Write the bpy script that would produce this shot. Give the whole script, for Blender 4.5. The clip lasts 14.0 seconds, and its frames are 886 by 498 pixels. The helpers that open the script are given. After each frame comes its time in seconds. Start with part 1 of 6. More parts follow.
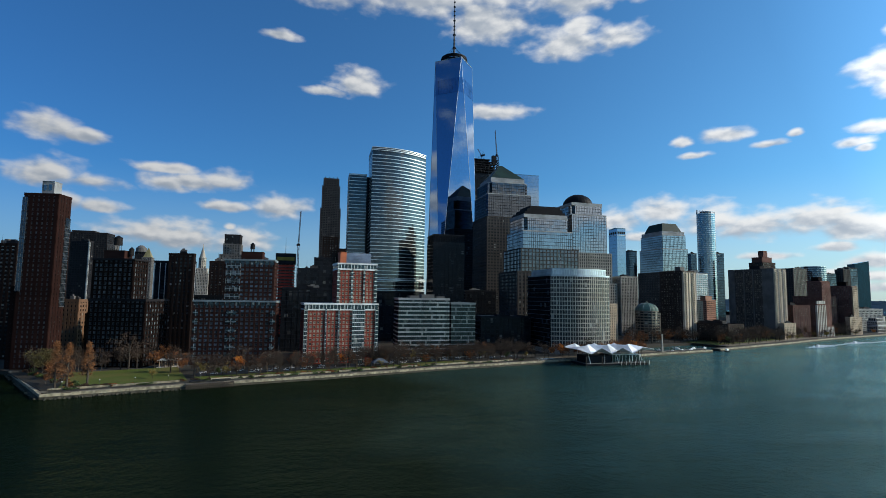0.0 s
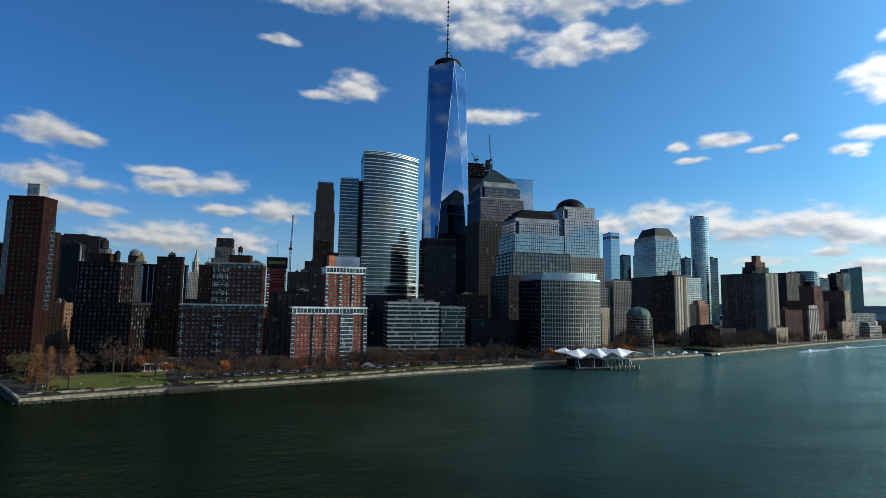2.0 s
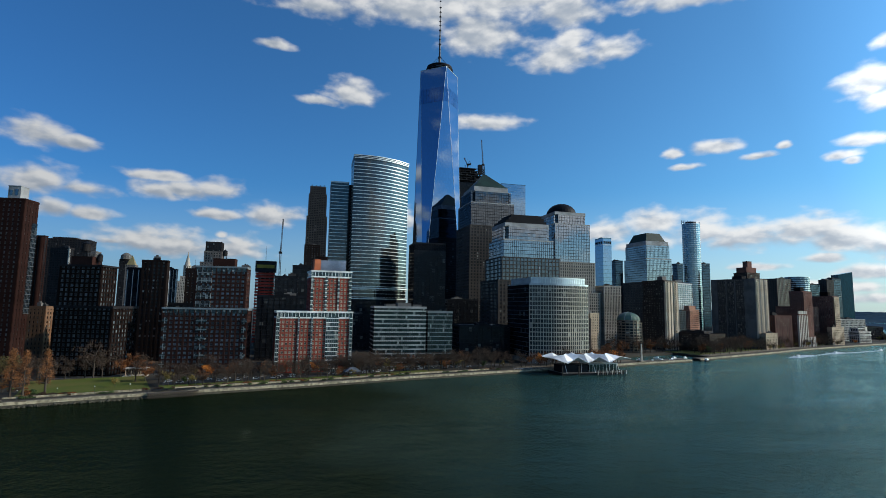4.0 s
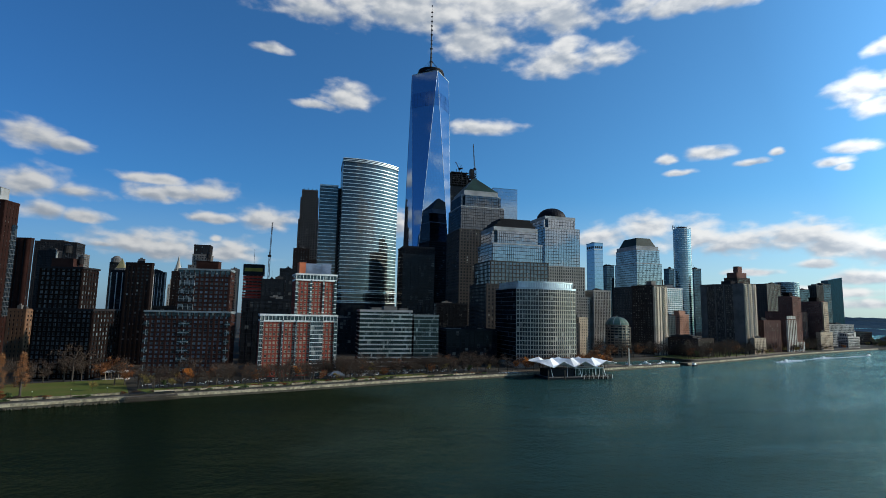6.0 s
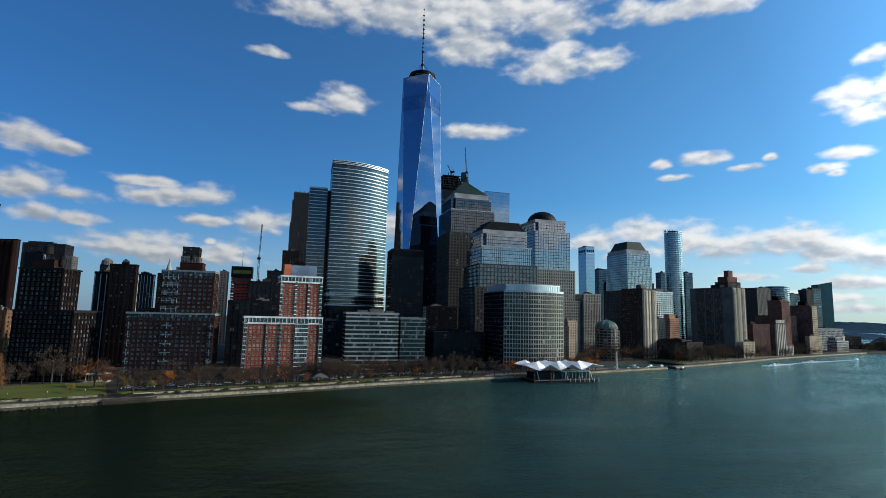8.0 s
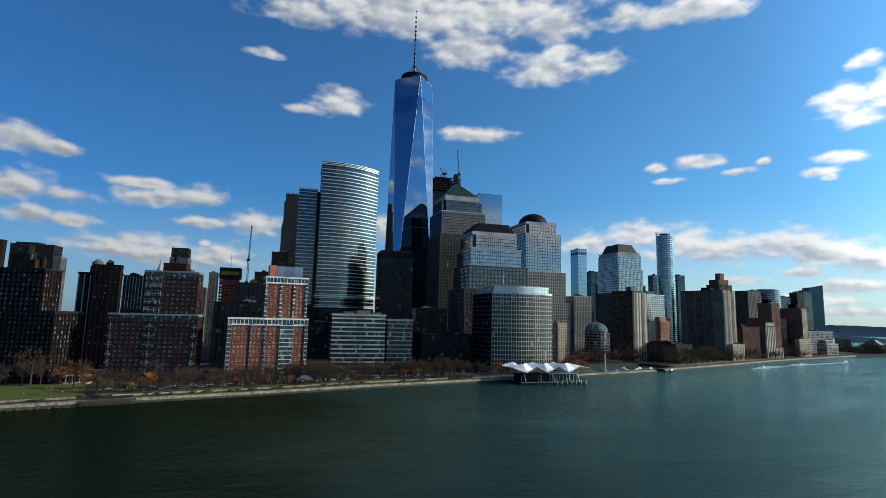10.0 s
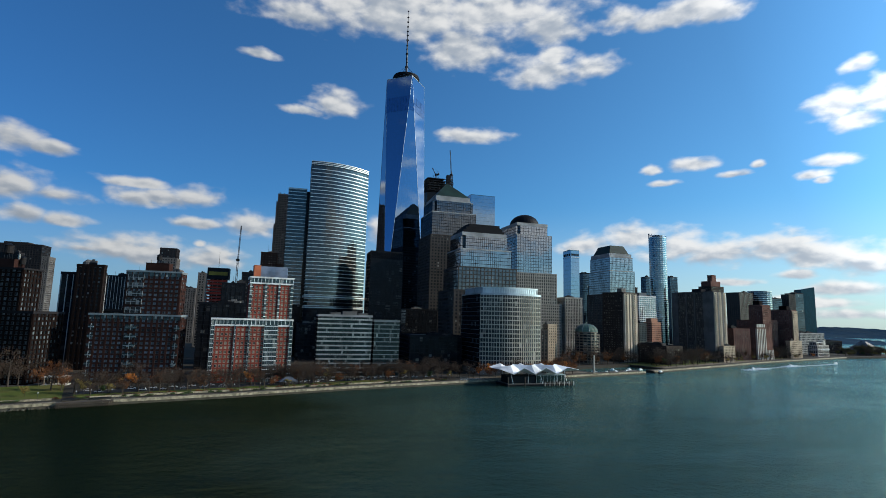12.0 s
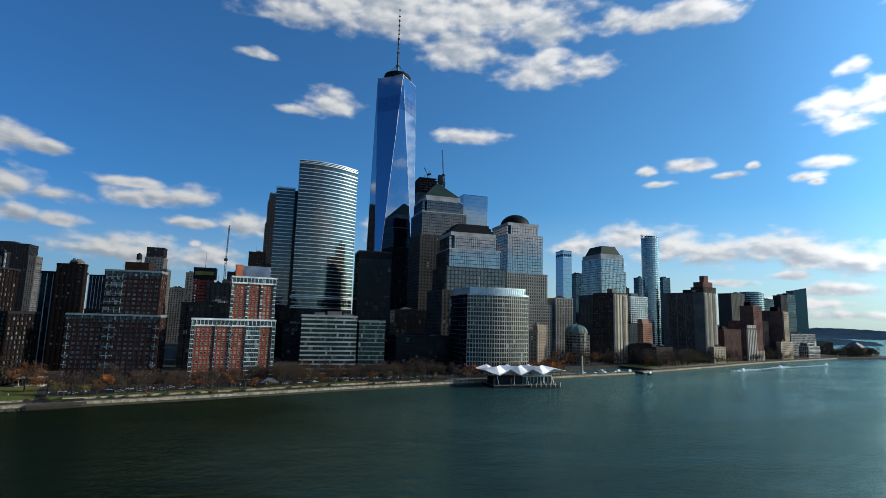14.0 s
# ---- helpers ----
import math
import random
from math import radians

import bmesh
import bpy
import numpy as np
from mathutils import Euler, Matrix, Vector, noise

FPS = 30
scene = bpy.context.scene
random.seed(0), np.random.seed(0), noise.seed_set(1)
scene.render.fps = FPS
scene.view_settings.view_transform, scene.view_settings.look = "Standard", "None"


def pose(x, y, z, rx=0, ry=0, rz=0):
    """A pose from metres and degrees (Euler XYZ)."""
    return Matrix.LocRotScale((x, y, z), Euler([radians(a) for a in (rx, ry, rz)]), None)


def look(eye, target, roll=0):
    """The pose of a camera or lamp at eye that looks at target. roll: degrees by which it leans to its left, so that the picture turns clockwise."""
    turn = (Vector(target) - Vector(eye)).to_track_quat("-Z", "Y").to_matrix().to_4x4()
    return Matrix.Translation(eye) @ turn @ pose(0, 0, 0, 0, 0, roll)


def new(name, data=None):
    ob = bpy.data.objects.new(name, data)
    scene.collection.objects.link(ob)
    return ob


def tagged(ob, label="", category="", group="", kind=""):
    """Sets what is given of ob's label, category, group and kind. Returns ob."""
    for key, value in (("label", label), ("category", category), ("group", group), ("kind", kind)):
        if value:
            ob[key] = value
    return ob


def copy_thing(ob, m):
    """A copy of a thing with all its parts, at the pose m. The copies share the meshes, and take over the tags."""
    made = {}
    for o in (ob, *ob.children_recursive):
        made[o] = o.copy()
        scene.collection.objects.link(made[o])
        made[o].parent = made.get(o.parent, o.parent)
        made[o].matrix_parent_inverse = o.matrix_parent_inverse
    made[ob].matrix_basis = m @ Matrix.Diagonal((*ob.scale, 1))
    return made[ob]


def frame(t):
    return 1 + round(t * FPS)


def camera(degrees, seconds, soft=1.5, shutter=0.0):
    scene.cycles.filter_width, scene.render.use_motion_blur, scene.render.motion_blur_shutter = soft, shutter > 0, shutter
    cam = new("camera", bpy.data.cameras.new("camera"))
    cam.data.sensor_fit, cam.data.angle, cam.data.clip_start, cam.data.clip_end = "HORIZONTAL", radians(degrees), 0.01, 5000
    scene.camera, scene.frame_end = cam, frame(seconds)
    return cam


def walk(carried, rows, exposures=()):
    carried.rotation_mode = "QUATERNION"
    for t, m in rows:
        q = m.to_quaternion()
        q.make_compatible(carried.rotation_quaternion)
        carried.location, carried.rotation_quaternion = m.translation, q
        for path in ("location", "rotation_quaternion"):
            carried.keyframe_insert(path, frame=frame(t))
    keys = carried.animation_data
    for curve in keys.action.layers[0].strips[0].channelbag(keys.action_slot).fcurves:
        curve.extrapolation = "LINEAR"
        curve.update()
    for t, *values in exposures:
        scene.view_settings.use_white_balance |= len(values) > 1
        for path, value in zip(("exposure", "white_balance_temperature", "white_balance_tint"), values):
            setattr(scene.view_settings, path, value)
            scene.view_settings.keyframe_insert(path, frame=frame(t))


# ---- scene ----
cam = camera(81.55, 14.0, 0.5)
PATH = [
    (0.0, (-69.37, 223.02, 53.05), (-58.422, 321.999, 62.210), 0.788),
    (0.5, (-67.94, 223.03, 52.91), (-56.897, 321.974, 62.276), 0.793),
    (1.0, (-66.41, 223.13, 52.82), (-55.242, 322.044, 62.399), 0.806),
    (1.5, (-64.79, 223.30, 52.75), (-53.479, 322.174, 62.558), 0.827),
    (2.0, (-63.12, 223.50, 52.70), (-51.628, 322.334, 62.735), 0.854),
    (2.5, (-61.39, 223.72, 52.64), (-49.708, 322.501, 62.917), 0.886),
    (3.0, (-59.62, 223.92, 52.58), (-47.736, 322.659, 63.091), 0.920),
    (3.5, (-57.82, 224.11, 52.50), (-45.727, 322.795, 63.249), 0.957),
    (4.0, (-56.00, 224.27, 52.39), (-43.694, 322.902, 63.387), 0.995),
    (4.5, (-54.18, 224.40, 52.27), (-41.649, 322.977, 63.500), 1.033),
    (5.0, (-52.36, 224.50, 52.13), (-39.602, 323.022, 63.587), 1.071),
    (5.5, (-50.55, 224.58, 51.97), (-37.562, 323.039, 63.648), 1.109),
    (6.0, (-48.75, 224.63, 51.79), (-35.535, 323.036, 63.686), 1.145),
    (6.5, (-46.96, 224.67, 51.60), (-33.524, 323.022, 63.703), 1.181),
    (7.0, (-45.19, 224.71, 51.41), (-31.533, 323.007, 63.703), 1.215),
    (7.5, (-43.44, 224.76, 51.22), (-29.562, 323.003, 63.691), 1.248),
    (8.0, (-41.71, 224.83, 51.04), (-27.609, 323.021, 63.673), 1.279),
    (8.5, (-39.98, 224.93, 50.87), (-25.673, 323.075, 63.652), 1.309),
    (9.0, (-38.27, 225.08, 50.72), (-23.746, 323.176, 63.636), 1.338),
    (9.5, (-36.55, 225.29, 50.59), (-21.821, 323.335, 63.627), 1.366),
    (10.0, (-34.83, 225.56, 50.49), (-19.890, 323.561, 63.631), 1.392),
    (10.5, (-33.08, 225.90, 50.43), (-17.941, 323.863, 63.650), 1.418),
    (11.0, (-31.30, 226.33, 50.39), (-15.959, 324.246, 63.686), 1.442),
    (11.5, (-29.47, 226.83, 50.38), (-13.930, 324.711, 63.740), 1.465),
    (12.0, (-27.56, 227.42, 50.41), (-11.835, 325.257, 63.810), 1.487),
    (12.5, (-25.57, 228.07, 50.45), (-9.653, 325.879, 63.893), 1.508),
    (13.0, (-23.47, 228.80, 50.51), (-7.363, 326.567, 63.984), 1.527),
    (13.5, (-21.23, 229.57, 50.58), (-4.940, 327.307, 64.073), 1.544),
    (14.0, (-18.83, 230.37, 50.64), (-2.356, 328.077, 64.151), 1.558),
]
EXPOSURE, SKY_STRENGTH = -0.05, 0.1
walk(cam, [(t, look(eye, target, roll)) for t, eye, target, roll in PATH], ((0.0, EXPOSURE), (14.0, EXPOSURE)))

# ---- sky and sun: a low late-autumn sun, far round to the side ----
SUN_AZ, SUN_EL = radians(97.0), radians(25.0)
sun = new("sun", bpy.data.lights.new("sun", "SUN"))
sun.data.energy, sun.data.angle, sun.data.color = 5.0, radians(0.53), (1.0, 0.90, 0.75)
sun_way = Vector((math.sin(SUN_AZ) * math.cos(SUN_EL), math.cos(SUN_AZ) * math.cos(SUN_EL), math.sin(SUN_EL)))
sun.rotation_mode = "QUATERNION"
sun.rotation_quaternion = sun_way.to_track_quat("Z", "Y")

# cumulus clouds: azimuth, elevation and half sizes, in degrees
HIGH_CLOUDS = [(1.6, 32.0, 12.7, 3.1), (15.0, 32.2, 9.7, 3.1), (-7.5, 30.7, 4.1, 1.7), (11.0, 28.9, 4.6, 2.3), (20.5, 30.7, 5.2, 2.2),
               (1.4, 35.6, 17.5, 2.8), (21.5, 34.8, 7.4, 2.8), (34.2, 30.2, 6.4, 1.2), (29.4, 30.7, 2.9, 1.1), (39.1, 29.4, 2.4, 1.0),
               (20.5, 26.3, 3.9, 2.0), (25.6, 26.6, 3.2, 1.3), (21.4, 27.7, 2.2, 1.2), (-4.0, 22.4, 3.2, 1.4), (-7.2, 21.6, 2.7, 0.6),
               (12.6, 20.0, 4.2, 0.9), (10.5, 20.3, 2.3, 0.7), (-12.5, 26.4, 2.0, 0.5), (47.9, 19.4, 2.3, 1.4), (49.3, 17.9, 1.8, 1.0),
               (49.3, 22.5, 1.2, 0.8), (50.9, 19.3, 2.1, 1.8)]
MID_CLOUDS = [(-32.1, 14.2, 2.4, 1.4), (-29.7, 14.0, 2.0, 0.8), (-31.4, 10.4, 3.0, 1.5), (-28.4, 10.1, 2.6, 1.0), (-22.6, 10.7, 2.2, 1.0),
              (-17.4, 11.3, 2.9, 1.1), (-22.4, 12.1, 3.0, 0.7), (-20.0, 11.0, 3.2, 0.9), (-11.7, 9.1, 3.1, 1.4), (-16.7, 8.8, 2.8, 0.6),
              (31.8, 15.7, 1.0, 0.6), (35.6, 15.9, 2.3, 0.8), (39.2, 14.6, 1.5, 0.4), (32.4, 14.3, 1.4, 0.4), (41.4, 15.3, 0.6, 0.4),
              (47.3, 14.8, 2.0, 0.6), (45.3, 13.8, 1.4, 0.5), (46.3, 13.2, 0.6, 0.4)]
LOW_CLOUDS = [(-30.6, 8.0, 1.6, 0.9), (-27.7, 7.9, 1.9, 0.7), (-23.7, 5.7, 4.4, 1.3), (-20.4, 5.4, 3.2, 1.5), (-15.2, 5.4, 3.2, 1.6),
              (-16.4, 6.8, 0.7, 0.5), (-26.0, 5.5, 1.8, 0.5), (2.2, 9.6, 1.6, 1.6), (24.8, 8.1, 2.8, 1.5), (29.8, 8.8, 3.2, 1.6),
              (34.4, 7.5, 3.8, 1.9), (38.1, 7.1, 4.2, 1.8), (42.2, 7.3, 3.6, 1.6), (45.9, 6.4, 3.6, 1.4), (48.8, 5.6, 3.0, 1.5),
              (43.8, 4.8, 1.8, 0.5), (44.3, 8.0, 1.6, 0.5), (47.6, 3.4, 3.4, 0.8), (45.0, 2.2, 4.0, 0.6), (48.2, 1.2, 4.0, 0.6),
              (38.9, 4.2, 2.3, 0.4), (27.1, 6.4, 1.7, 0.6), (53.0, 5.5, 5.0, 1.6)]
# clouds past the view's edge, most added for the towers' glass to reflect
SIDE_CLOUDS = [(55.0, 6.8, 5.0, 0.9), (59.3, 18.0, 5.5, 8.0), (149.0, 9.5, 13.0, 3.0), (160.0, 15.5, 5.0, 1.4), (132.0, 9.0, 8.0, 3.0), (74.0, 20.0, 10.0, 4.5),
               (72.0, 13.0, 9.0, 2.6), (66.0, 21.0, 7.0, 2.0), (80.0, 24.0, 6.0, 2.4), (-108.0, 11.0, 11.0, 2.6), (-96.0, 19.0, 8.0, 1.8)]


class Nodes:
    """Short hand for wiring node trees."""

    def __init__(self, tree):
        self.tree = tree
        tree.nodes.clear()

    def add(self, kind, values=None, **settings):
        node = self.tree.nodes.new(kind)
        if "operation" in settings:
            node.operation = settings["operation"]
        if "use_clamp" in settings:
            node.use_clamp = settings["use_clamp"]
        if "data_type" in settings:
            node.data_type = settings["data_type"]
        if "blend_type" in settings:
            node.blend_type = settings["blend_type"]
        if "interpolation_type" in settings:
            node.interpolation_type = settings["interpolation_type"]
        if "noise_dimensions" in settings:
            node.noise_dimensions = settings["noise_dimensions"]
        for key, value in (values or {}).items():
            if isinstance(value, bpy.types.NodeSocket):
                self.tree.links.new(value, node.inputs[key])
            else:
                node.inputs[key].default_value = value
        return node

    def math(self, op, a, b=0.0, c=0.0, clamp=False):
        return self.add("ShaderNodeMath", {0: a, 1: b, 2: c}, operation=op, use_clamp=clamp).outputs[0]

    def mix(self, factor, a, b, blend="MIX"):
        node = self.add("ShaderNodeMix", {0: factor, 6: a, 7: b}, data_type="RGBA", blend_type=blend)
        return node.outputs[2]

    def ramp(self, value, lo, hi, a=0.0, b=1.0, smooth=True):
        node = self.add("ShaderNodeMapRange", {0: value, 1: lo, 2: hi, 3: a, 4: b}, interpolation_type="SMOOTHSTEP" if smooth else "LINEAR")
        return node.outputs[0]


def build_world():
    world = bpy.data.worlds.new("sky")
    scene.world = world
    world.use_nodes = True
    n = Nodes(world.node_tree)
    sky = n.add("ShaderNodeTexSky")
    sky.sky_type, sky.sun_disc, sky.sun_elevation, sky.sun_rotation = "NISHITA", False, SUN_EL, SUN_AZ
    sky.air_density, sky.dust_density, sky.ozone_density = 1.0, 0.9, 4.0
    way = n.add("ShaderNodeTexCoord").outputs["Generated"]
    xyz = n.add("ShaderNodeSeparateXYZ", {0: way})
    x, y, z = xyz.outputs
    az = n.math("MULTIPLY", n.math("ARCTAN2", x, y), 57.2958)
    el = n.math("MULTIPLY", n.math("ARCSINE", z), 57.2958)
    stretched = n.add("ShaderNodeVectorMath", {0: way, 1: (1.0, 1.0, 1.9)}, operation="MULTIPLY").outputs[0]
    broad = n.add("ShaderNodeTexNoise", {"Vector": stretched, "Scale": 9.0, "Detail": 3.0, "Roughness": 0.5, "Distortion": 0.3}).outputs[0]
    puffs = n.add("ShaderNodeTexNoise", {"Vector": stretched, "Scale": 26.0, "Detail": 5.0, "Roughness": 0.45, "Distortion": 0.1}).outputs[0]
    above = n.add("ShaderNodeVectorMath", {0: stretched, 1: (0.008, 0.0, 0.014)}, operation="ADD").outputs[0]
    puffs_above = n.add("ShaderNodeTexNoise", {"Vector": above, "Scale": 26.0, "Detail": 4.0, "Roughness": 0.42, "Distortion": 0.1}).outputs[0]
    body, height = None, None
    for a, e, ra, re in HIGH_CLOUDS + MID_CLOUDS + LOW_CLOUDS + SIDE_CLOUDS:
        u = n.math("MULTIPLY", n.math("SUBTRACT", az, a), 0.78 / ra)
        v = n.math("MULTIPLY", n.math("SUBTRACT", el, e), 0.78 / re)
        v = n.math("MINIMUM", v, n.math("MULTIPLY", v, 1.4))
        inside = n.math("SUBTRACT", 1.0, n.math("SQRT", n.math("ADD", n.math("MULTIPLY", u, u), n.math("MULTIPLY", v, v))))
        part_height = n.math("MULTIPLY", v, n.ramp(inside, -0.35, 0.45))
        body = inside if body is None else n.math("MAXIMUM", body, inside)
        height = part_height if height is None else n.math("ADD", height, part_height)
    # scattered clouds all round, out of sight ahead
    wide = n.add("ShaderNodeTexNoise", {"Vector": stretched, "Scale": 4.0, "Detail": 3.0, "Roughness": 0.5}).outputs[0]
    behind = n.ramp(n.math("ABSOLUTE", n.math("SUBTRACT", az, 8.0)), 58.0, 75.0)
    scattered = n.math("SUBTRACT", n.math("MULTIPLY", n.ramp(wide, 0.47, 0.72, -0.7, 0.75, False), behind), n.math("MULTIPLY", n.math("SUBTRACT", 1.0, behind), 2.0))
    scattered = n.math("SUBTRACT", scattered, n.ramp(el, 50.0, 75.0))
    body = n.math("MAXIMUM", body, scattered)
    density = n.math("ADD", body, n.math("MULTIPLY", n.math("SUBTRACT", puffs, 0.5), 1.35))
    density = n.math("ADD", density, n.math("MULTIPLY", n.math("SUBTRACT", broad, 0.5), 0.8))
    cover = n.math("MULTIPLY", n.ramp(density, -0.06, 0.70), 0.96)
    cover = n.math("MULTIPLY", cover, n.ramp(el, -1.0, 1.0))
    lit = n.math("ADD", n.math("MULTIPLY", n.math("SUBTRACT", puffs, puffs_above), 1.9), n.math("MULTIPLY", height, 0.42))
    lit = n.math("SUBTRACT", lit, n.math("MULTIPLY", n.ramp(density, 0.5, 1.2), 0.15))
    tone = n.ramp(lit, -0.55, 0.45)
    white = n.mix(tone, (4.2, 4.8, 5.6, 1), (8.7, 8.8, 8.8, 1))
    # thin haze low over the horizon
    pale = n.math("MULTIPLY", n.ramp(el, 13.0, 0.0), 0.46)
    clear = n.mix(pale, n.mix(1.0, sky.outputs[0], (0.445, 0.98, 1.35, 1), "MULTIPLY"), (5.2, 6.2, 7.2, 1))
    # brighter towards the sun, deeper away from it
    toward = n.add("ShaderNodeVectorMath", {0: way, 1: tuple(sun_way)}, operation="DOT_PRODUCT").outputs["Value"]
    gain = n.ramp(toward, -0.8, 0.8, 0.72, 1.33, False)
    shine = n.math("MULTIPLY", n.ramp(toward, -0.6, 0.6, 0.68, 1.04, False), n.ramp(toward, 0.60, 0.95, 1.0, 2.8, False))
    white = n.mix(1.0, white, n.add("ShaderNodeCombineColor", {0: shine, 1: shine, 2: shine}).outputs[0], "MULTIPLY")
    clear = n.mix(1.0, clear, n.add("ShaderNodeCombineColor", {0: n.math("MULTIPLY", gain, gain), 1: n.math("POWER", gain, 1.42), 2: n.math("POWER", gain, 0.85)}).outputs[0], "MULTIPLY")
    halo = n.ramp(toward, 0.62, 1.0, 1.0, 1.7, False)
    clear = n.mix(1.0, clear, n.add("ShaderNodeCombineColor", {0: halo, 1: halo, 2: halo}).outputs[0], "MULTIPLY")
    color = n.mix(cover, clear, white)
    back = n.add("ShaderNodeBackground", {0: color, 1: SKY_STRENGTH})
    n.tree.links.new(back.outputs[0], n.add("ShaderNodeOutputWorld").inputs[0])


build_world()

# ---- materials ----
def noise_tex(n, scale, detail=4.0, rough=0.55, coords="Object", stretch=None):
    vector = n.add("ShaderNodeTexCoord").outputs[coords]
    if stretch:
        vector = n.add("ShaderNodeVectorMath", {0: vector, 1: stretch}, operation="MULTIPLY").outputs[0]
    return n.add("ShaderNodeTexNoise", {"Vector": vector, "Scale": scale, "Detail": detail, "Roughness": rough}).outputs[0]


def finish(n, bsdf):
    n.tree.links.new(bsdf.outputs[0], n.add("ShaderNodeOutputMaterial").inputs[0])


def surface(name, color, rough=0.85, vary=0.25, grain=1.2, stain=0.07, bump=0.15, metal=0.0, second=None, streak=None, spec=0.2):
    """A rough solid: fine grain, wide stains, small differences from piece to piece."""
    mat = bpy.data.materials.new(name)
    mat.use_nodes = True
    n = Nodes(mat.node_tree)
    fine = noise_tex(n, grain, 5.0, 0.6)
    wide = noise_tex(n, stain, 3.0, 0.55, stretch=streak)
    piece = n.add("ShaderNodeObjectInfo").outputs["Random"]
    second = second or tuple(c * 0.62 for c in color)
    base = n.mix(n.ramp(wide, 0.35, 0.68), (*color, 1), (*second, 1))
    level = n.math("ADD", n.math("MULTIPLY", n.math("SUBTRACT", fine, 0.5), vary * 2), n.math("MULTIPLY", n.math("SUBTRACT", piece, 0.5), vary * 0.7))
    base = n.mix(1.0, base, n.add("ShaderNodeCombineColor", {0: n.math("ADD", level, 1.0), 1: n.math("ADD", level, 1.0), 2: n.math("ADD", level, 1.0)}).outputs[0], "MULTIPLY")
    height = n.add("ShaderNodeBump", {"Strength": bump, "Distance": 0.2, "Height": fine})
    bsdf = n.add("ShaderNodeBsdfPrincipled", {"Base Color": base, "Roughness": n.ramp(fine, 0.2, 0.8, rough - 0.08, min(1.0, rough + 0.06), False),
                                              "Metallic": metal, "Normal": height.outputs[0], "Specular IOR Level": spec})
    finish(n, bsdf)
    return mat


def glazing(name, color, bay, storey, mirror=0.3, blind=0.12, rough=0.06, wobble=0.012, blind_color=(0.30, 0.29, 0.26), line=0.0, spread=0.4, spec=0.5):
    """Window glass in panes: a dark coated body, a few blinds, every pane a little out of true."""
    mat = bpy.data.materials.new(name)
    mat.use_nodes = True
    n = Nodes(mat.node_tree)
    place = n.add("ShaderNodeTexCoord").outputs["Object"]
    cell = n.add("ShaderNodeVectorMath", {0: place, 1: (bay, bay, storey)}, operation="SNAP").outputs[0]
    pane = n.add("ShaderNodeTexWhiteNoise", {0: cell}, noise_dimensions="3D")
    chance = pane.outputs["Value"]
    tone = n.mix(chance, (*[c * (1 - spread) for c in color], 1), (*[min(1.0, c * (1 + spread)) for c in color], 1))
    drawn = n.ramp(chance, 1.0 - blind * 1.4, 1.0, 0.0, 0.8, False)
    tone = n.mix(drawn, tone, (*blind_color, 1))
    metal = n.math("MULTIPLY", n.math("SUBTRACT", 1.0, drawn), mirror)
    if line:
        z = n.add("ShaderNodeSeparateXYZ", {0: place}).outputs[2]
        stripe = n.math("LESS_THAN", n.math("FRACT", n.math("DIVIDE", z, storey)), line)
        tone = n.mix(n.math("MULTIPLY", stripe, 0.3), tone, (0.22, 0.25, 0.30, 1))
    tilt = n.add("ShaderNodeVectorMath", {0: n.add("ShaderNodeVectorMath", {0: pane.outputs["Color"], 1: (0.5, 0.5, 0.5)}, operation="SUBTRACT").outputs[0], 1: (wobble,) * 3}, operation="MULTIPLY").outputs[0]
    normal = n.add("ShaderNodeVectorMath", {0: n.add("ShaderNodeVectorMath", {0: n.add("ShaderNodeNewGeometry").outputs["Normal"], 1: tilt}, operation="ADD").outputs[0]}, operation="NORMALIZE").outputs[0]
    waves = noise_tex(n, 0.22, 2.0, 0.5)
    normal = n.add("ShaderNodeBump", {"Strength": 0.05, "Distance": 0.25, "Height": waves, "Normal": normal}).outputs[0]
    bsdf = n.add("ShaderNodeBsdfPrincipled", {"Base Color": tone, "Roughness": rough, "Metallic": metal, "Normal": normal, "IOR": 1.5, "Specular IOR Level": spec})
    finish(n, bsdf)
    return mat


M = {}
M["brick_red"] = surface("brick_red", (0.195, 0.038, 0.025), 0.9, 0.22)
# up-river house bricks, base colours darkened by hand for the cloud shade
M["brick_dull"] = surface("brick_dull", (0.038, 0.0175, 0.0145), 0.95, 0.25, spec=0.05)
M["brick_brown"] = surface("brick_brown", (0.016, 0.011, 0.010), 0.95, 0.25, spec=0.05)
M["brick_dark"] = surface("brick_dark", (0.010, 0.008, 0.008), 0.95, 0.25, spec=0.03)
# brown brick taken near black: shade put into the base colour
M["brick_shaded"] = surface("brick_shaded", (0.011, 0.0068, 0.0060), 0.95, 0.25, spec=0.03)
M["brick_umber"] = surface("brick_umber", (0.052, 0.040, 0.034), 0.95, 0.25, spec=0.05)
M["brick_grey"] = surface("brick_grey", (0.066, 0.060, 0.056), 0.95, 0.25, spec=0.05)
M["brick_rose"] = surface("brick_rose", (0.145, 0.076, 0.062), 0.95, 0.25, spec=0.05)
M["drum_stone"] = surface("drum_stone", (0.17, 0.145, 0.115), 0.9, 0.3, grain=0.5)
# darkened like the other up-river bricks, for the shade over them
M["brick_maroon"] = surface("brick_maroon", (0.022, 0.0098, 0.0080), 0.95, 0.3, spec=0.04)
M["salmon_brick"] = surface("salmon_brick", (0.36, 0.19, 0.13), 0.9, 0.22)
M["pale_granite"] = surface("pale_granite", (0.30, 0.30, 0.30), 0.7, 0.15)
M["edge_steel"] = surface("edge_steel", (0.26, 0.31, 0.38), 0.45, 0.1, metal=0.5)
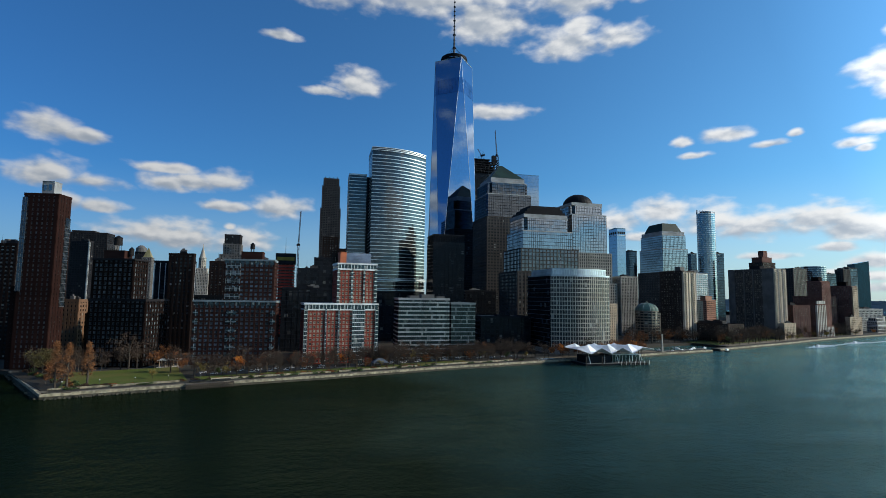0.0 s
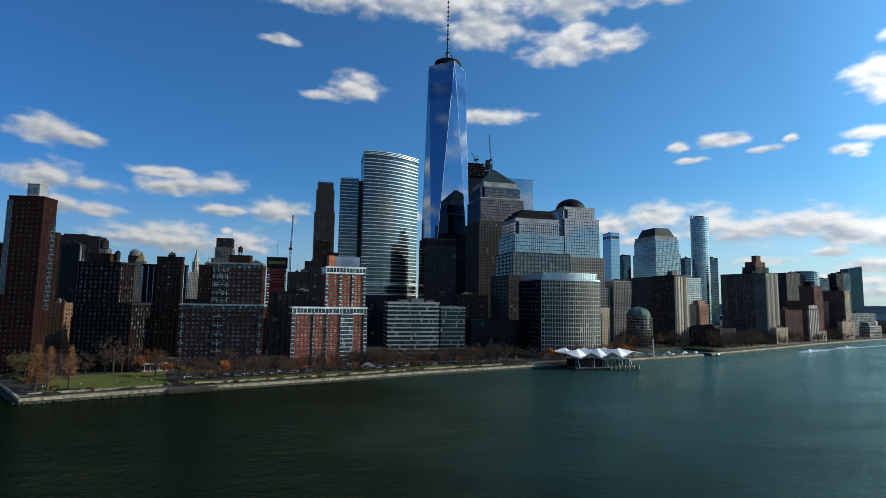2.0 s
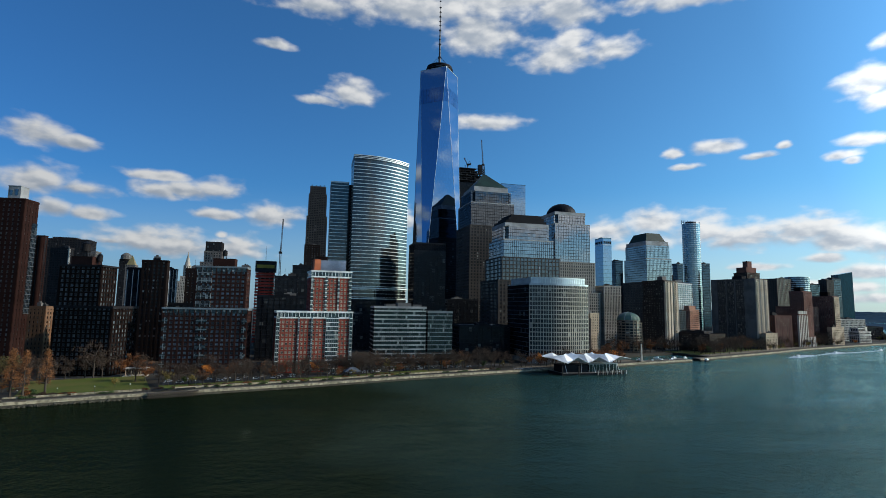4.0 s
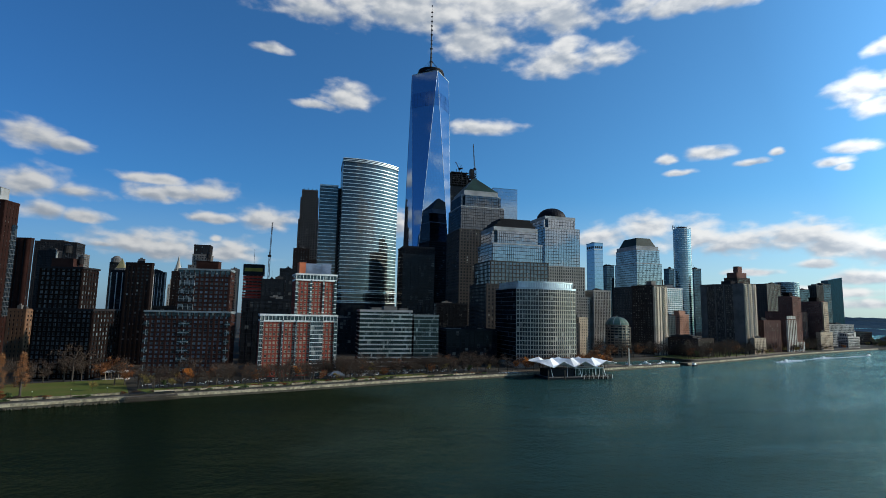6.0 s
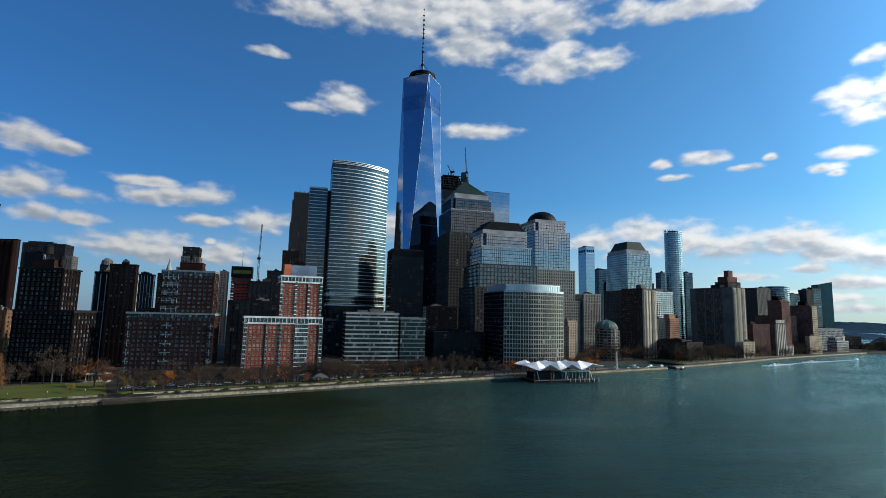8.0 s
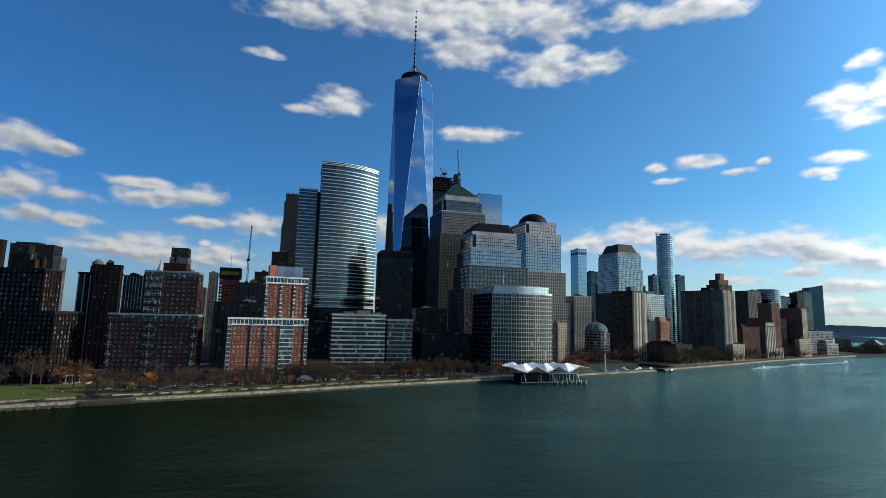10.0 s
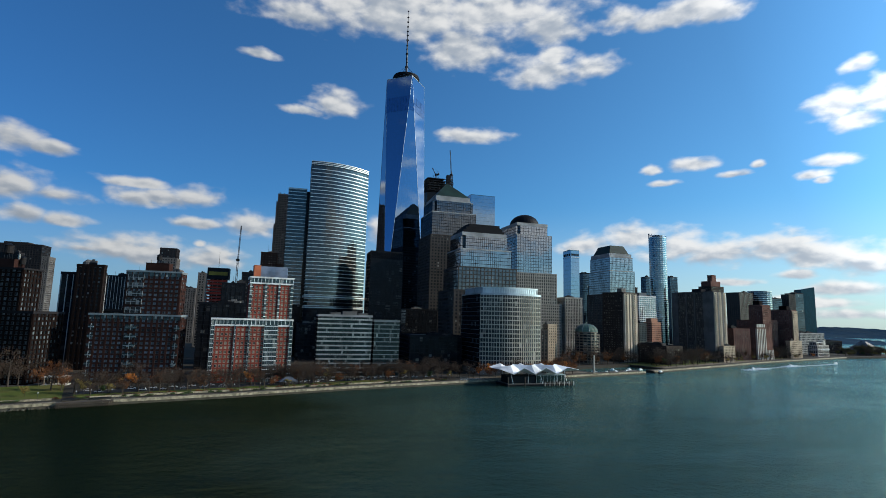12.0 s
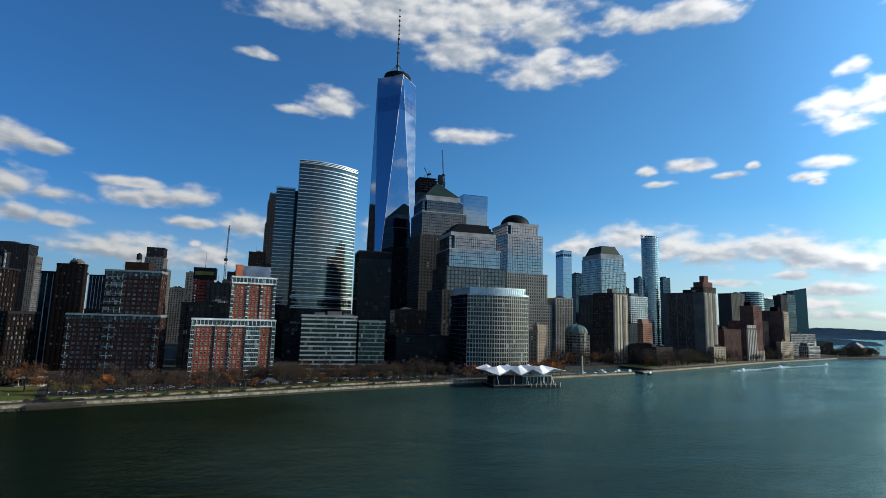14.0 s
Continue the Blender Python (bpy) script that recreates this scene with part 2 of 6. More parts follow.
M["exchange_stone"] = surface("exchange_stone", (0.38, 0.35, 0.30), 0.85, 0.18)
M["dim_frame"] = surface("dim_frame", (0.055, 0.06, 0.066), 0.7, 0.2)
M["cream_frame"] = surface("cream_frame", (0.33, 0.29, 0.23), 0.7, 0.15)
M["tan_stone"] = surface("tan_stone", (0.36, 0.28, 0.20), 0.88, 0.2)
M["limestone"] = surface("limestone", (0.36, 0.335, 0.29), 0.88, 0.18)
M["school_stone"] = surface("school_stone", (0.15, 0.085, 0.050), 0.9, 0.25)
M["pale_concrete"] = surface("pale_concrete", (0.42, 0.40, 0.36), 0.85, 0.18)
M["concrete"] = surface("concrete", (0.12, 0.115, 0.11), 0.9, 0.2)
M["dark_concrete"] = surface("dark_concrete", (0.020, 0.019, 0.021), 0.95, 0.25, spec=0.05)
M["warm_concrete"] = surface("warm_concrete", (0.52, 0.43, 0.33), 0.85, 0.16)
M["mid_concrete"] = surface("mid_concrete", (0.26, 0.265, 0.27), 0.85, 0.16)
M["slim_stone"] = surface("slim_stone", (0.036, 0.034, 0.034), 0.88, 0.2)
# next two: one granite, darkened for shaded walls and paler for sunlit ones
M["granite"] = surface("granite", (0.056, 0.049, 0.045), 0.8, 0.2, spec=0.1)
M["sunlit_granite"] = surface("sunlit_granite", (0.27, 0.25, 0.22), 0.8, 0.2, spec=0.1)
M["white_trim"] = surface("white_trim", (0.70, 0.71, 0.69), 0.6, 0.12)
M["lined_panel"] = surface("lined_panel", (0.46, 0.47, 0.47), 0.7, 0.15)
M["pale_panel"] = surface("pale_panel", (0.33, 0.35, 0.34), 0.7, 0.15)
M["dull_trim"] = surface("dull_trim", (0.17, 0.205, 0.22), 0.7, 0.15)
M["steel"] = surface("steel", (0.50, 0.53, 0.56), 0.35, 0.12, metal=0.75)
M["bright_steel"] = surface("bright_steel", (0.60, 0.63, 0.62), 0.36, 0.1, metal=0.35)
M["band_steel"] = surface("band_steel", (0.52, 0.54, 0.53), 0.30, 0.1, metal=0.6)
M["dark_metal"] = surface("dark_metal", (0.012, 0.014, 0.018), 0.6, 0.3, metal=0.2, spec=0.06)
M["mast_steel"] = surface("mast_steel", (0.07, 0.075, 0.085), 0.5, 0.2, metal=0.4)
M["blue_louver"] = surface("blue_louver", (0.21, 0.25, 0.33), 0.55, 0.12, metal=0.2)
M["orange_panel"] = surface("orange_panel", (0.45, 0.13, 0.06), 0.8, 0.15)
M["copper_green"] = surface("copper_green", (0.070, 0.125, 0.100), 0.6, 0.25)
M["dark_copper"] = surface("dark_copper", (0.011, 0.028, 0.021), 0.6, 0.25)
M["dome_metal"] = surface("dome_metal", (0.008, 0.0085, 0.011), 0.6, 0.25, spec=0.08)
M["gold_leaf"] = surface("gold_leaf", (0.60, 0.42, 0.16), 0.4, 0.2, metal=0.8)
M["roofing"] = surface("roofing", (0.12, 0.12, 0.12), 0.95, 0.3)
M["white_paint"] = surface("white_paint", (0.74, 0.75, 0.75), 0.5, 0.08, bump=0.03)
M["net_red"] = surface("net_red", (0.30, 0.035, 0.022), 0.9, 0.35, grain=0.6)
M["net_yellow"] = surface("net_yellow", (0.17, 0.13, 0.025), 0.9, 0.35, grain=0.6)
M["slate"] = surface("slate", (0.075, 0.085, 0.10), 0.6, 0.2)
M["timber"] = surface("timber", (0.075, 0.062, 0.05), 0.9, 0.35, grain=3.0)
M["tank_wood"] = surface("tank_wood", (0.014, 0.012, 0.012), 0.9, 0.35, grain=3.0)
M["lamp_paint"] = surface("lamp_paint", (0.04, 0.045, 0.04), 0.5, 0.2)
M["glass_dark"] = glazing("glass_dark", (0.020, 0.024, 0.028), 3.2, 3.1, 0.3, 0.14, spec=0.35)
M["glass_flat"] = glazing("glass_flat", (0.016, 0.020, 0.024), 1.8, 3.05, 0.1, 0.3, blind_color=(0.15, 0.175, 0.19), spec=0.2)
M["glass_blinds"] = glazing("glass_blinds", (0.022, 0.027, 0.03), 1.35, 3.05, 0.3, 0.35, blind_color=(0.42, 0.38, 0.28))
M["glass_office"] = glazing("glass_office", (0.018, 0.021, 0.024), 3.0, 4.0, 0.12, 0.05, spec=0.25)
M["glass_exchange"] = glazing("glass_exchange", (0.030, 0.034, 0.038), 2.3, 4.05, 0.16, 0.03, spec=0.3)
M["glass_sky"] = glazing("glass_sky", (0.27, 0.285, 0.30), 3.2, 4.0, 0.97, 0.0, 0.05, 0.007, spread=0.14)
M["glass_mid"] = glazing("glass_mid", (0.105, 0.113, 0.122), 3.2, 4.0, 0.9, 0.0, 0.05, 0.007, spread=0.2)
M["glass_pale"] = glazing("glass_pale", (0.030, 0.042, 0.050), 1.8, 3.05, 0.2, 0.5, blind_color=(0.17, 0.22, 0.25), spec=0.3)
M["glass_band"] = glazing("glass_band", (0.052, 0.060, 0.063), 1.6, 4.15, 0.75, 0.0, 0.07, 0.022, spread=0.25)
M["glass_bay"] = glazing("glass_bay", (0.040, 0.066, 0.076), 1.3, 3.05, 0.5, 0.15, 0.1, 0.015)
M["glass_teal"] = glazing("glass_teal", (0.034, 0.055, 0.056), 2.2, 3.6, 0.5, 0.07)
M["glass_ribbon"] = glazing("glass_ribbon", (0.022, 0.038, 0.040), 1.6, 3.4286, 0.4, 0.07, blind_color=(0.34, 0.36, 0.35))
M["glass_deep"] = glazing("glass_deep", (0.045, 0.072, 0.10), 3.0, 3.9, 0.8, 0.02, 0.06, 0.006, spread=0.2)
M["glass_lit"] = glazing("glass_lit", (0.022, 0.023, 0.025), 1.8, 3.0, 0.15, 0.4, blind_color=(0.36, 0.33, 0.27), spec=0.25)
M["glass_blue"] = glazing("glass_blue", (0.20, 0.28, 0.36), 3.0, 4.0, 0.97, 0.0, 0.06, 0.003, spread=0.05)
M["glass_tower"] = glazing("glass_tower", (0.185, 0.27, 0.385), 1.5, 4.08, 1.0, 0.0, 0.03, 0.0018, line=0.12, spread=0.03)
M["glass_louver"] = glazing("glass_louver", (0.13, 0.21, 0.335), 1.5, 4.08, 1.0, 0.0, 0.06, 0.002, spread=0.1)
M["glass_slate"] = glazing("glass_slate", (0.13, 0.175, 0.20), 3.0, 3.9, 0.9, 0.03, 0.08, 0.006, spread=0.15)
M["glass_wedge"] = glazing("glass_wedge", (0.008, 0.044, 0.064), 1.5, 4.0, 0.15, 0.0, 0.06, 0.003, spread=0.2, spec=0.12)
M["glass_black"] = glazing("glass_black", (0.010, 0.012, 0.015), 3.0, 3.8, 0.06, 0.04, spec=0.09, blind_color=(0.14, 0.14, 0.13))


# ---- building parts ----
GROUND = 2.5


def obj(name, mesh, mat, parent, label="", at=(0, 0, 0), turn=0.0):
    ob = new(name, mesh)
    if not mesh.materials:
        mesh.materials.append(mat)
    ob.parent = parent
    ob.location, ob.rotation_euler = at, (0, 0, turn)
    if label:
        ob["label"] = label
    return ob


def to_mesh(name, bm):
    mesh = bpy.data.meshes.new(name)
    bm.normal_update()
    bm.to_mesh(mesh)
    bm.free()
    return mesh


def part(name, bm, mat, parent, label="", at=(0, 0, 0), turn=0.0):
    return obj(name, to_mesh(name, bm), mat, parent, label, at, turn)


def thing(name, x, y, z, yaw=0.0, label="", category="", group="", kind=""):
    ob = new(name)
    ob.location, ob.rotation_euler = (x, y, z), (0, 0, radians(yaw))
    return tagged(ob, label, category, group, kind)


def box(bm, x0, x1, y0, y1, z0, z1):
    v = [bm.verts.new(p) for p in ((x0, y0, z0), (x1, y0, z0), (x1, y1, z0), (x0, y1, z0), (x0, y0, z1), (x1, y0, z1), (x1, y1, z1), (x0, y1, z1))]
    for f in ((3, 2, 1, 0), (4, 5, 6, 7), (0, 1, 5, 4), (1, 2, 6, 5), (2, 3, 7, 6), (3, 0, 4, 7)):
        bm.faces.new([v[i] for i in f])
    return bm


def boxed(*sizes):
    bm = bmesh.new()
    for s in sizes:
        box(bm, *s)
    return bm


def rect(x0, x1, y0, y1):
    return [(x0, y0), (x1, y0), (x1, y1), (x0, y1)]


def outset(poly, by):
    """The footprint grown by so many metres."""
    made = []
    for i, p in enumerate(poly):
        a, b = poly[i - 1], poly[(i + 1) % len(poly)]
        e, f = (Vector(p) - Vector(a)).normalized(), (Vector(b) - Vector(p)).normalized()
        m, k = Vector((e.y, -e.x)), Vector((f.y, -f.x))
        s = (m + k) / max(0.4, 1 + m.dot(k))
        made.append((p[0] + s.x * by, p[1] + s.y * by))
    return made


def prism(bm, low, z0, high, z1, caps=True):
    a = [bm.verts.new((x, y, z0)) for x, y in low]
    b = [bm.verts.new((x, y, z1)) for x, y in high]
    for i in range(len(a)):
        j = (i + 1) % len(a)
        bm.faces.new((a[i], a[j], b[j], b[i]))
    if caps:
        bm.faces.new(b), bm.faces.new(a[::-1])
    return bm


def ring(poly, out, inn, h):
    """A band round a footprint."""
    bm = bmesh.new()
    o, i = outset(poly, out), outset(poly, -inn)
    rows = [[bm.verts.new((x, y, z)) for x, y in p] for p, z in ((o, 0), (o, h), (i, h), (i, 0))]
    for k in range(4):
        a, b = rows[k], rows[(k + 1) % 4]
        for j in range(len(a)):
            m = (j + 1) % len(a)
            bm.faces.new((a[j], a[m], b[m], b[j]))
    return bm


def style(glass, pier, span, bay=3.2, storey=3.1, pier_w=1.5, span_h=1.4, proud=0.35, crown=None, casing=None):
    return dict(casing=casing, glass=glass, pier=pier, span=span, bay=bay, storey=storey, pier_w=pier_w, span_h=span_h, proud=proud, crown=crown or span)


def joined(name, mesh, places, mat, b):
    """Many small alike members of one far facade, as one mesh."""
    co = np.empty(len(mesh.vertices) * 3)
    mesh.vertices.foreach_get("co", co)
    co = co.reshape(-1, 3)
    polys = [tuple(p.vertices) for p in mesh.polygons]
    verts, faces = [], []
    for (x, y, z), turn in places:
        c, d = math.cos(turn), math.sin(turn)
        base = len(verts)
        verts += [(x + c * p[0] - d * p[1], y + d * p[0] + c * p[1], z + p[2]) for p in co.tolist()]
        faces += [tuple(k + base for k in f) for f in polys]
    whole = bpy.data.meshes.new(name)
    whole.from_pydata(verts, [], faces)
    return tagged(obj(name, whole, mat, b), kind="stuff")


def members(name, mesh, places, mat, b):
    """Single members on a near facade, one mesh on a far one."""
    if b.location.y > FAR:
        joined(name + "_grid", mesh, places, mat, b)
    else:
        for at, turn in places:
            obj(name, mesh, mat, b, at=at, turn=turn)


FAR = 930.0


def tier(b, poly, z0, z1, st, parapet=1.2):
    """One block of a building: a glazed body, storey bands, piers, a parapet and a roof."""
    body = part("glazing", prism(bmesh.new(), poly, z0, poly, z1), M[st["glass"]], b)
    count = max(1, round((z1 - z0) / st["storey"]))
    step = (z1 - z0) / count
    span_h = min(st["span_h"], step * 0.85)
    band = to_mesh("spandrel", ring(poly, st["proud"] * 0.7, 0.2, span_h))
    members("spandrel", band, [((0, 0, z0 + i * step), 0.0) for i in range(count)], M[st["span"]], b)
    if st["pier_w"] > 0:
        half = st["pier_w"] / 2
        column = to_mesh("pier", boxed((-half, half, -st["proud"], 0.15, 0, z1 - z0 - 0.02)))
        places = []
        for i, p in enumerate(poly):
            q = poly[(i + 1) % len(poly)]
            dx, dy = q[0] - p[0], q[1] - p[1]
            length = math.hypot(dx, dy)
            if dx < 0 and abs(dx) > abs(dy) * 0.5:
                continue
            bays = max(1, round(length / st["bay"]))
            for k in range(bays + 1 if len(poly) < 8 else bays):
                f = k / bays
                if len(poly) < 8:
                    f = (half + f * (length - 2 * half)) / length
                places.append(((p[0] + dx * f, p[1] + dy * f, z0 + 0.01), math.atan2(dy, dx)))
            if st.get("casing") and i == 0:
                gap = (length - 2 * half) / bays
                w, h = (gap - st["pier_w"]) / 2, step - span_h
                bar = 0.13
                pane = to_mesh("window_frame", boxed((-w, w, -0.1, 0.05, 0, bar), (-w, w, -0.1, 0.05, h - bar, h), (-w, -w + bar, -0.08, 0.05, bar, h - bar), (w - bar, w, -0.08, 0.05, bar, h - bar),
                                                     (-bar / 2, bar / 2, -0.07, 0.05, bar, h - bar), (-w, w, -st["proud"] - 0.12, 0.0, -0.16, -0.02)))
                for k in range(bays):
                    for j in range(count):
                        obj("window_frame", pane, M[st["casing"]], b, at=(p[0] + half + gap * (k + 0.5), p[1], z0 + j * step + span_h))
        members("pier", column, places, M[st["pier"]], b)
    if parapet:
        part("parapet", ring(poly, st["proud"] + 0.08, 0.3, parapet + 0.8), M[st["crown"]], b, at=(0, 0, z1 - 0.8))
        part("roof", prism(bmesh.new(), outset(poly, -0.25), 0, outset(poly, -0.25), 0.25), M["roofing"], b, at=(0, 0, z1))
    return body


def plant(b, x0, x1, y0, y1, z0, z1, mat, name="penthouse", label=""):
    """A roof house with a coping and a door recess."""
    bm = boxed((x0, x1, y0, y1, z0, z1), (x0 - 0.2, x1 + 0.2, y0 - 0.2, y1 + 0.2, z1, z1 + 0.3))
    return part(name, bm, M[mat], b, label)


def welded(bm):
    bmesh.ops.remove_doubles(bm, verts=bm.verts, dist=0.001)
    return bm


def cone_ring(bm, cx, cy, r0, z0, r1, z1, n=12, caps=True):
    a = [(cx + r0 * math.cos(2 * math.pi * i / n), cy + r0 * math.sin(2 * math.pi * i / n)) for i in range(n)]
    c = [(cx + r1 * math.cos(2 * math.pi * i / n), cy + r1 * math.sin(2 * math.pi * i / n)) for i in range(n)]
    return prism(bm, a, z0, c, z1, caps)


def tube(bm, p, q, r0, r1=None, n=6):
    """A tapered rod from p to q."""
    p, q = Vector(p), Vector(q)
    r1 = r0 if r1 is None else r1
    turn = (q - p).to_track_quat("Z", "Y").to_matrix()
    rings = []
    for c, r in ((p, r0), (q, r1)):
        rings.append([bm.verts.new(c + turn @ Vector((r * math.cos(2 * math.pi * i / n), r * math.sin(2 * math.pi * i / n), 0))) for i in range(n)])
    for i in range(n):
        j = (i + 1) % n
        bm.faces.new((rings[0][i], rings[0][j], rings[1][j], rings[1][i]))
    bm.faces.new(rings[1]), bm.faces.new(rings[0][::-1])
    return bm


def water_tank(x, y, z, r=2.6, h=4.5, rise=2.4, label="dark wooden water tank on a roof"):
    t = thing("water_tank", x, y, z, 0, label, "water tank")
    part("barrel", cone_ring(bmesh.new(), 0, 0, r, rise, r * 0.94, rise + h, 14), M["tank_wood"], t)
    part("cap", cone_ring(bmesh.new(), 0, 0, r * 1.08, rise + h, 0.2, rise + 1.7 + h, 14), M["dark_metal"], t)
    for i in range(4):
        a = math.pi / 4 + i * math.pi / 2
        part("leg", tube(bmesh.new(), (r * 0.8 * math.cos(a), r * 0.8 * math.sin(a), 0), (r * 0.7 * math.cos(a), r * 0.7 * math.sin(a), rise + 0.05), 0.2), M["dark_metal"], t)
    for i in range(3):
        part("hoop", cone_ring(bmesh.new(), 0, 0, r * 1.02, rise + 0.6 + i * 1.4, r * 1.02, rise + 0.75 + i * 1.4, 14), M["dark_metal"], t)
    return t

# ---- the setting: river, land, sea wall, far shore ----
def water_material():
    mat = bpy.data.materials.new("river_water")
    mat.use_nodes = True
    n = Nodes(mat.node_tree)
    chop = noise_tex(n, 0.30, 5.0, 0.62, stretch=(1.15, 0.85, 1.0))
    swell = noise_tex(n, 0.13, 3.0, 0.5, stretch=(0.8, 1.2, 1.0))
    patches = noise_tex(n, 0.006, 4.0, 0.55)
    ripple = noise_tex(n, 0.75, 3.0, 0.6, stretch=(1.1, 0.8, 1.0))
    gusts = n.ramp(noise_tex(n, 0.02, 3.0, 0.55, stretch=(0.6, 1.3, 1.0)), 0.35, 0.65, 0.6, 1.3)
    # brown-green up stream, teal down stream: cloud shade and sunlight put into the colour
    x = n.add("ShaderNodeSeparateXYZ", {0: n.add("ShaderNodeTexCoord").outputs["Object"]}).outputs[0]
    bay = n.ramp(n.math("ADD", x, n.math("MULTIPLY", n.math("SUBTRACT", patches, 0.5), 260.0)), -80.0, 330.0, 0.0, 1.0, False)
    height = n.math("ADD", n.math("MULTIPLY", chop, 1.0), n.math("ADD", n.math("MULTIPLY", swell, 0.5), n.math("MULTIPLY", ripple, 0.36)))
    height = n.math("MULTIPLY", height, gusts)
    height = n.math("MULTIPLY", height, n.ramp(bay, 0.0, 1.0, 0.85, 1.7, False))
    bump = n.add("ShaderNodeBump", {"Strength": 1.0, "Distance": 1.2, "Height": height})
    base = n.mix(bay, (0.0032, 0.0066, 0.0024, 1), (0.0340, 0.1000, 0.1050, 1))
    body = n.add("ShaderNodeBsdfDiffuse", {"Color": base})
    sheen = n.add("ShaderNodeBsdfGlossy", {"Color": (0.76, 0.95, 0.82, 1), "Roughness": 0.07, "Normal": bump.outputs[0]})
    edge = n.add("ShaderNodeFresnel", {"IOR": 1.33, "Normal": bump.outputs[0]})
    # the same ramp weakens reflection up stream and strengthens it down stream by hand
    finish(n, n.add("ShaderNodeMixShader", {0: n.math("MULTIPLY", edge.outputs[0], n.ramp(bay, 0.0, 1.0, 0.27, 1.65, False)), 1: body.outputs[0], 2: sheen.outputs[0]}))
    return mat


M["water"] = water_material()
M["lawn"] = surface("lawn", (0.060, 0.080, 0.010), 0.95, 0.4, grain=1.5, stain=0.05, second=(0.090, 0.084, 0.020))
M["paving"] = surface("paving", (0.15, 0.125, 0.092), 0.9, 0.2, grain=0.9)
M["street"] = surface("street", (0.05, 0.05, 0.052), 0.9, 0.3)
M["soil"] = surface("soil", (0.034, 0.030, 0.023), 0.95, 0.35, grain=0.5)
M["sea_wall"] = surface("sea_wall", (0.34, 0.295, 0.205), 0.94, 0.5, grain=1.1, stain=0.55, second=(0.13, 0.12, 0.085), bump=0.5)
M["wall_base"] = surface("wall_base", (0.055, 0.050, 0.036), 0.8, 0.4, grain=1.2, stain=0.3)
M["garden_stone"] = surface("garden_stone", (0.30, 0.26, 0.18), 0.94, 0.5, grain=1.1, stain=0.4, second=(0.12, 0.11, 0.075))
# the blue of distant haze is put into the hills' base colour
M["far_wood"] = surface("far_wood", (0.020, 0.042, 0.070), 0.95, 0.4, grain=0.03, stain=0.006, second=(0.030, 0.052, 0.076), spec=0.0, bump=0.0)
M["thin_foam"] = surface("thin_foam", (0.13, 0.20, 0.21), 0.8, 0.3, grain=0.8)
M["foam"] = surface("foam", (0.72, 0.75, 0.76), 0.8, 0.3, grain=0.8)

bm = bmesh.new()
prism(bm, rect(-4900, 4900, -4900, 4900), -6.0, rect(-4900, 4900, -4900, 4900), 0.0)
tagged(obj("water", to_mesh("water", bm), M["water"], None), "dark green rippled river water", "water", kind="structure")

# the edge of the land, from up river to down river
SHORE = [(-1500, 1320), (-302, 578), (-236, 499.5), (-175.4, 528.4), (-99.2, 560.7), (-28, 595.6), (55.5, 630), (120, 655), (186.5, 686.3), (262, 718), (277, 727.1), (300, 741),
         (412, 801.4), (522.6, 865.5), (698.9, 951.8), (801.4, 1000)]
# a small boat basin behind the quays, open to the river through a gap
BASIN = [(262, 718), (258, 727), (201, 704), (183, 745), (288, 795), (306, 755), (273, 736), (277, 727.1)]
GAP = SHORE.index((262, 718))
LAND = SHORE[:GAP] + BASIN + SHORE[GAP + 2:] + [(870, 1016), (965, 1040), (1010, 1100), (1120, 1400), (1400, 1900), (1500, 4600), (-4500, 4600), (-4500, 3200)]
bm = prism(bmesh.new(), LAND, -6.0, LAND, GROUND)
tagged(obj("ground", to_mesh("ground", bm), M["soil"], None), "bare city ground behind the river wall", "ground", kind="structure")


def strip(a, b, inner, outer, z0, z1):
    """A course along the shore between two of its points, set in from the edge."""
    d = (Vector(b) - Vector(a)).normalized()
    k = Vector((-d.y, d.x))
    p = [Vector(a) + k * inner, Vector(b) + k * inner, Vector(b) + k * outer, Vector(a) + k * outer]
    return [(v.x, v.y) for v in p]


wall = tagged(new("sea_wall"), "weathered pale stone river wall with a dark tide line", "sea wall", kind="structure")
walk_way = tagged(new("pavement"), "pale paved esplanade along the river wall", "pavement", kind="structure")
for a, b in zip(SHORE[1:-1], SHORE[2:]):
    if a == (262, 718):
        continue
    length = (Vector(b) - Vector(a)).length
    base = strip(a, b, -0.35, 0.5, 0, 0)
    part("tide_course", prism(bmesh.new(), base, -2.0, base, 1.25), M["wall_base"], wall)
    count = max(1, round(length / (4.2 if a[0] < 60 else 14.0)))
    for i in range(count):
        p, q = Vector(a).lerp(Vector(b), i / count), Vector(a).lerp(Vector(b), (i + 0.985) / count)
        block = strip(p, q, -0.25, 0.9, 0, 0)
        part("stone", prism(bmesh.new(), block, 1.26, block, 2.62 + 0.09 * math.sin(i * 2.3) + 0.07 * math.sin(i * 5.1)), M["sea_wall"], wall)
    deck = strip(a, b, 0.9, 4.2, 0, 0)
    part("paving", prism(bmesh.new(), deck, 2.3, deck, GROUND + 0.08), M["paving"], walk_way)

bed = [(-298, 571), (-240.5, 508), (-229, 512), (-236, 540), (-262, 584)]
tagged(obj("planting_bed", to_mesh("planting_bed", prism(bmesh.new(), bed, 2.2, bed, GROUND + 0.3)), M["soil"], None), "dark planting bed at the park's corner", "planting bed", kind="structure")

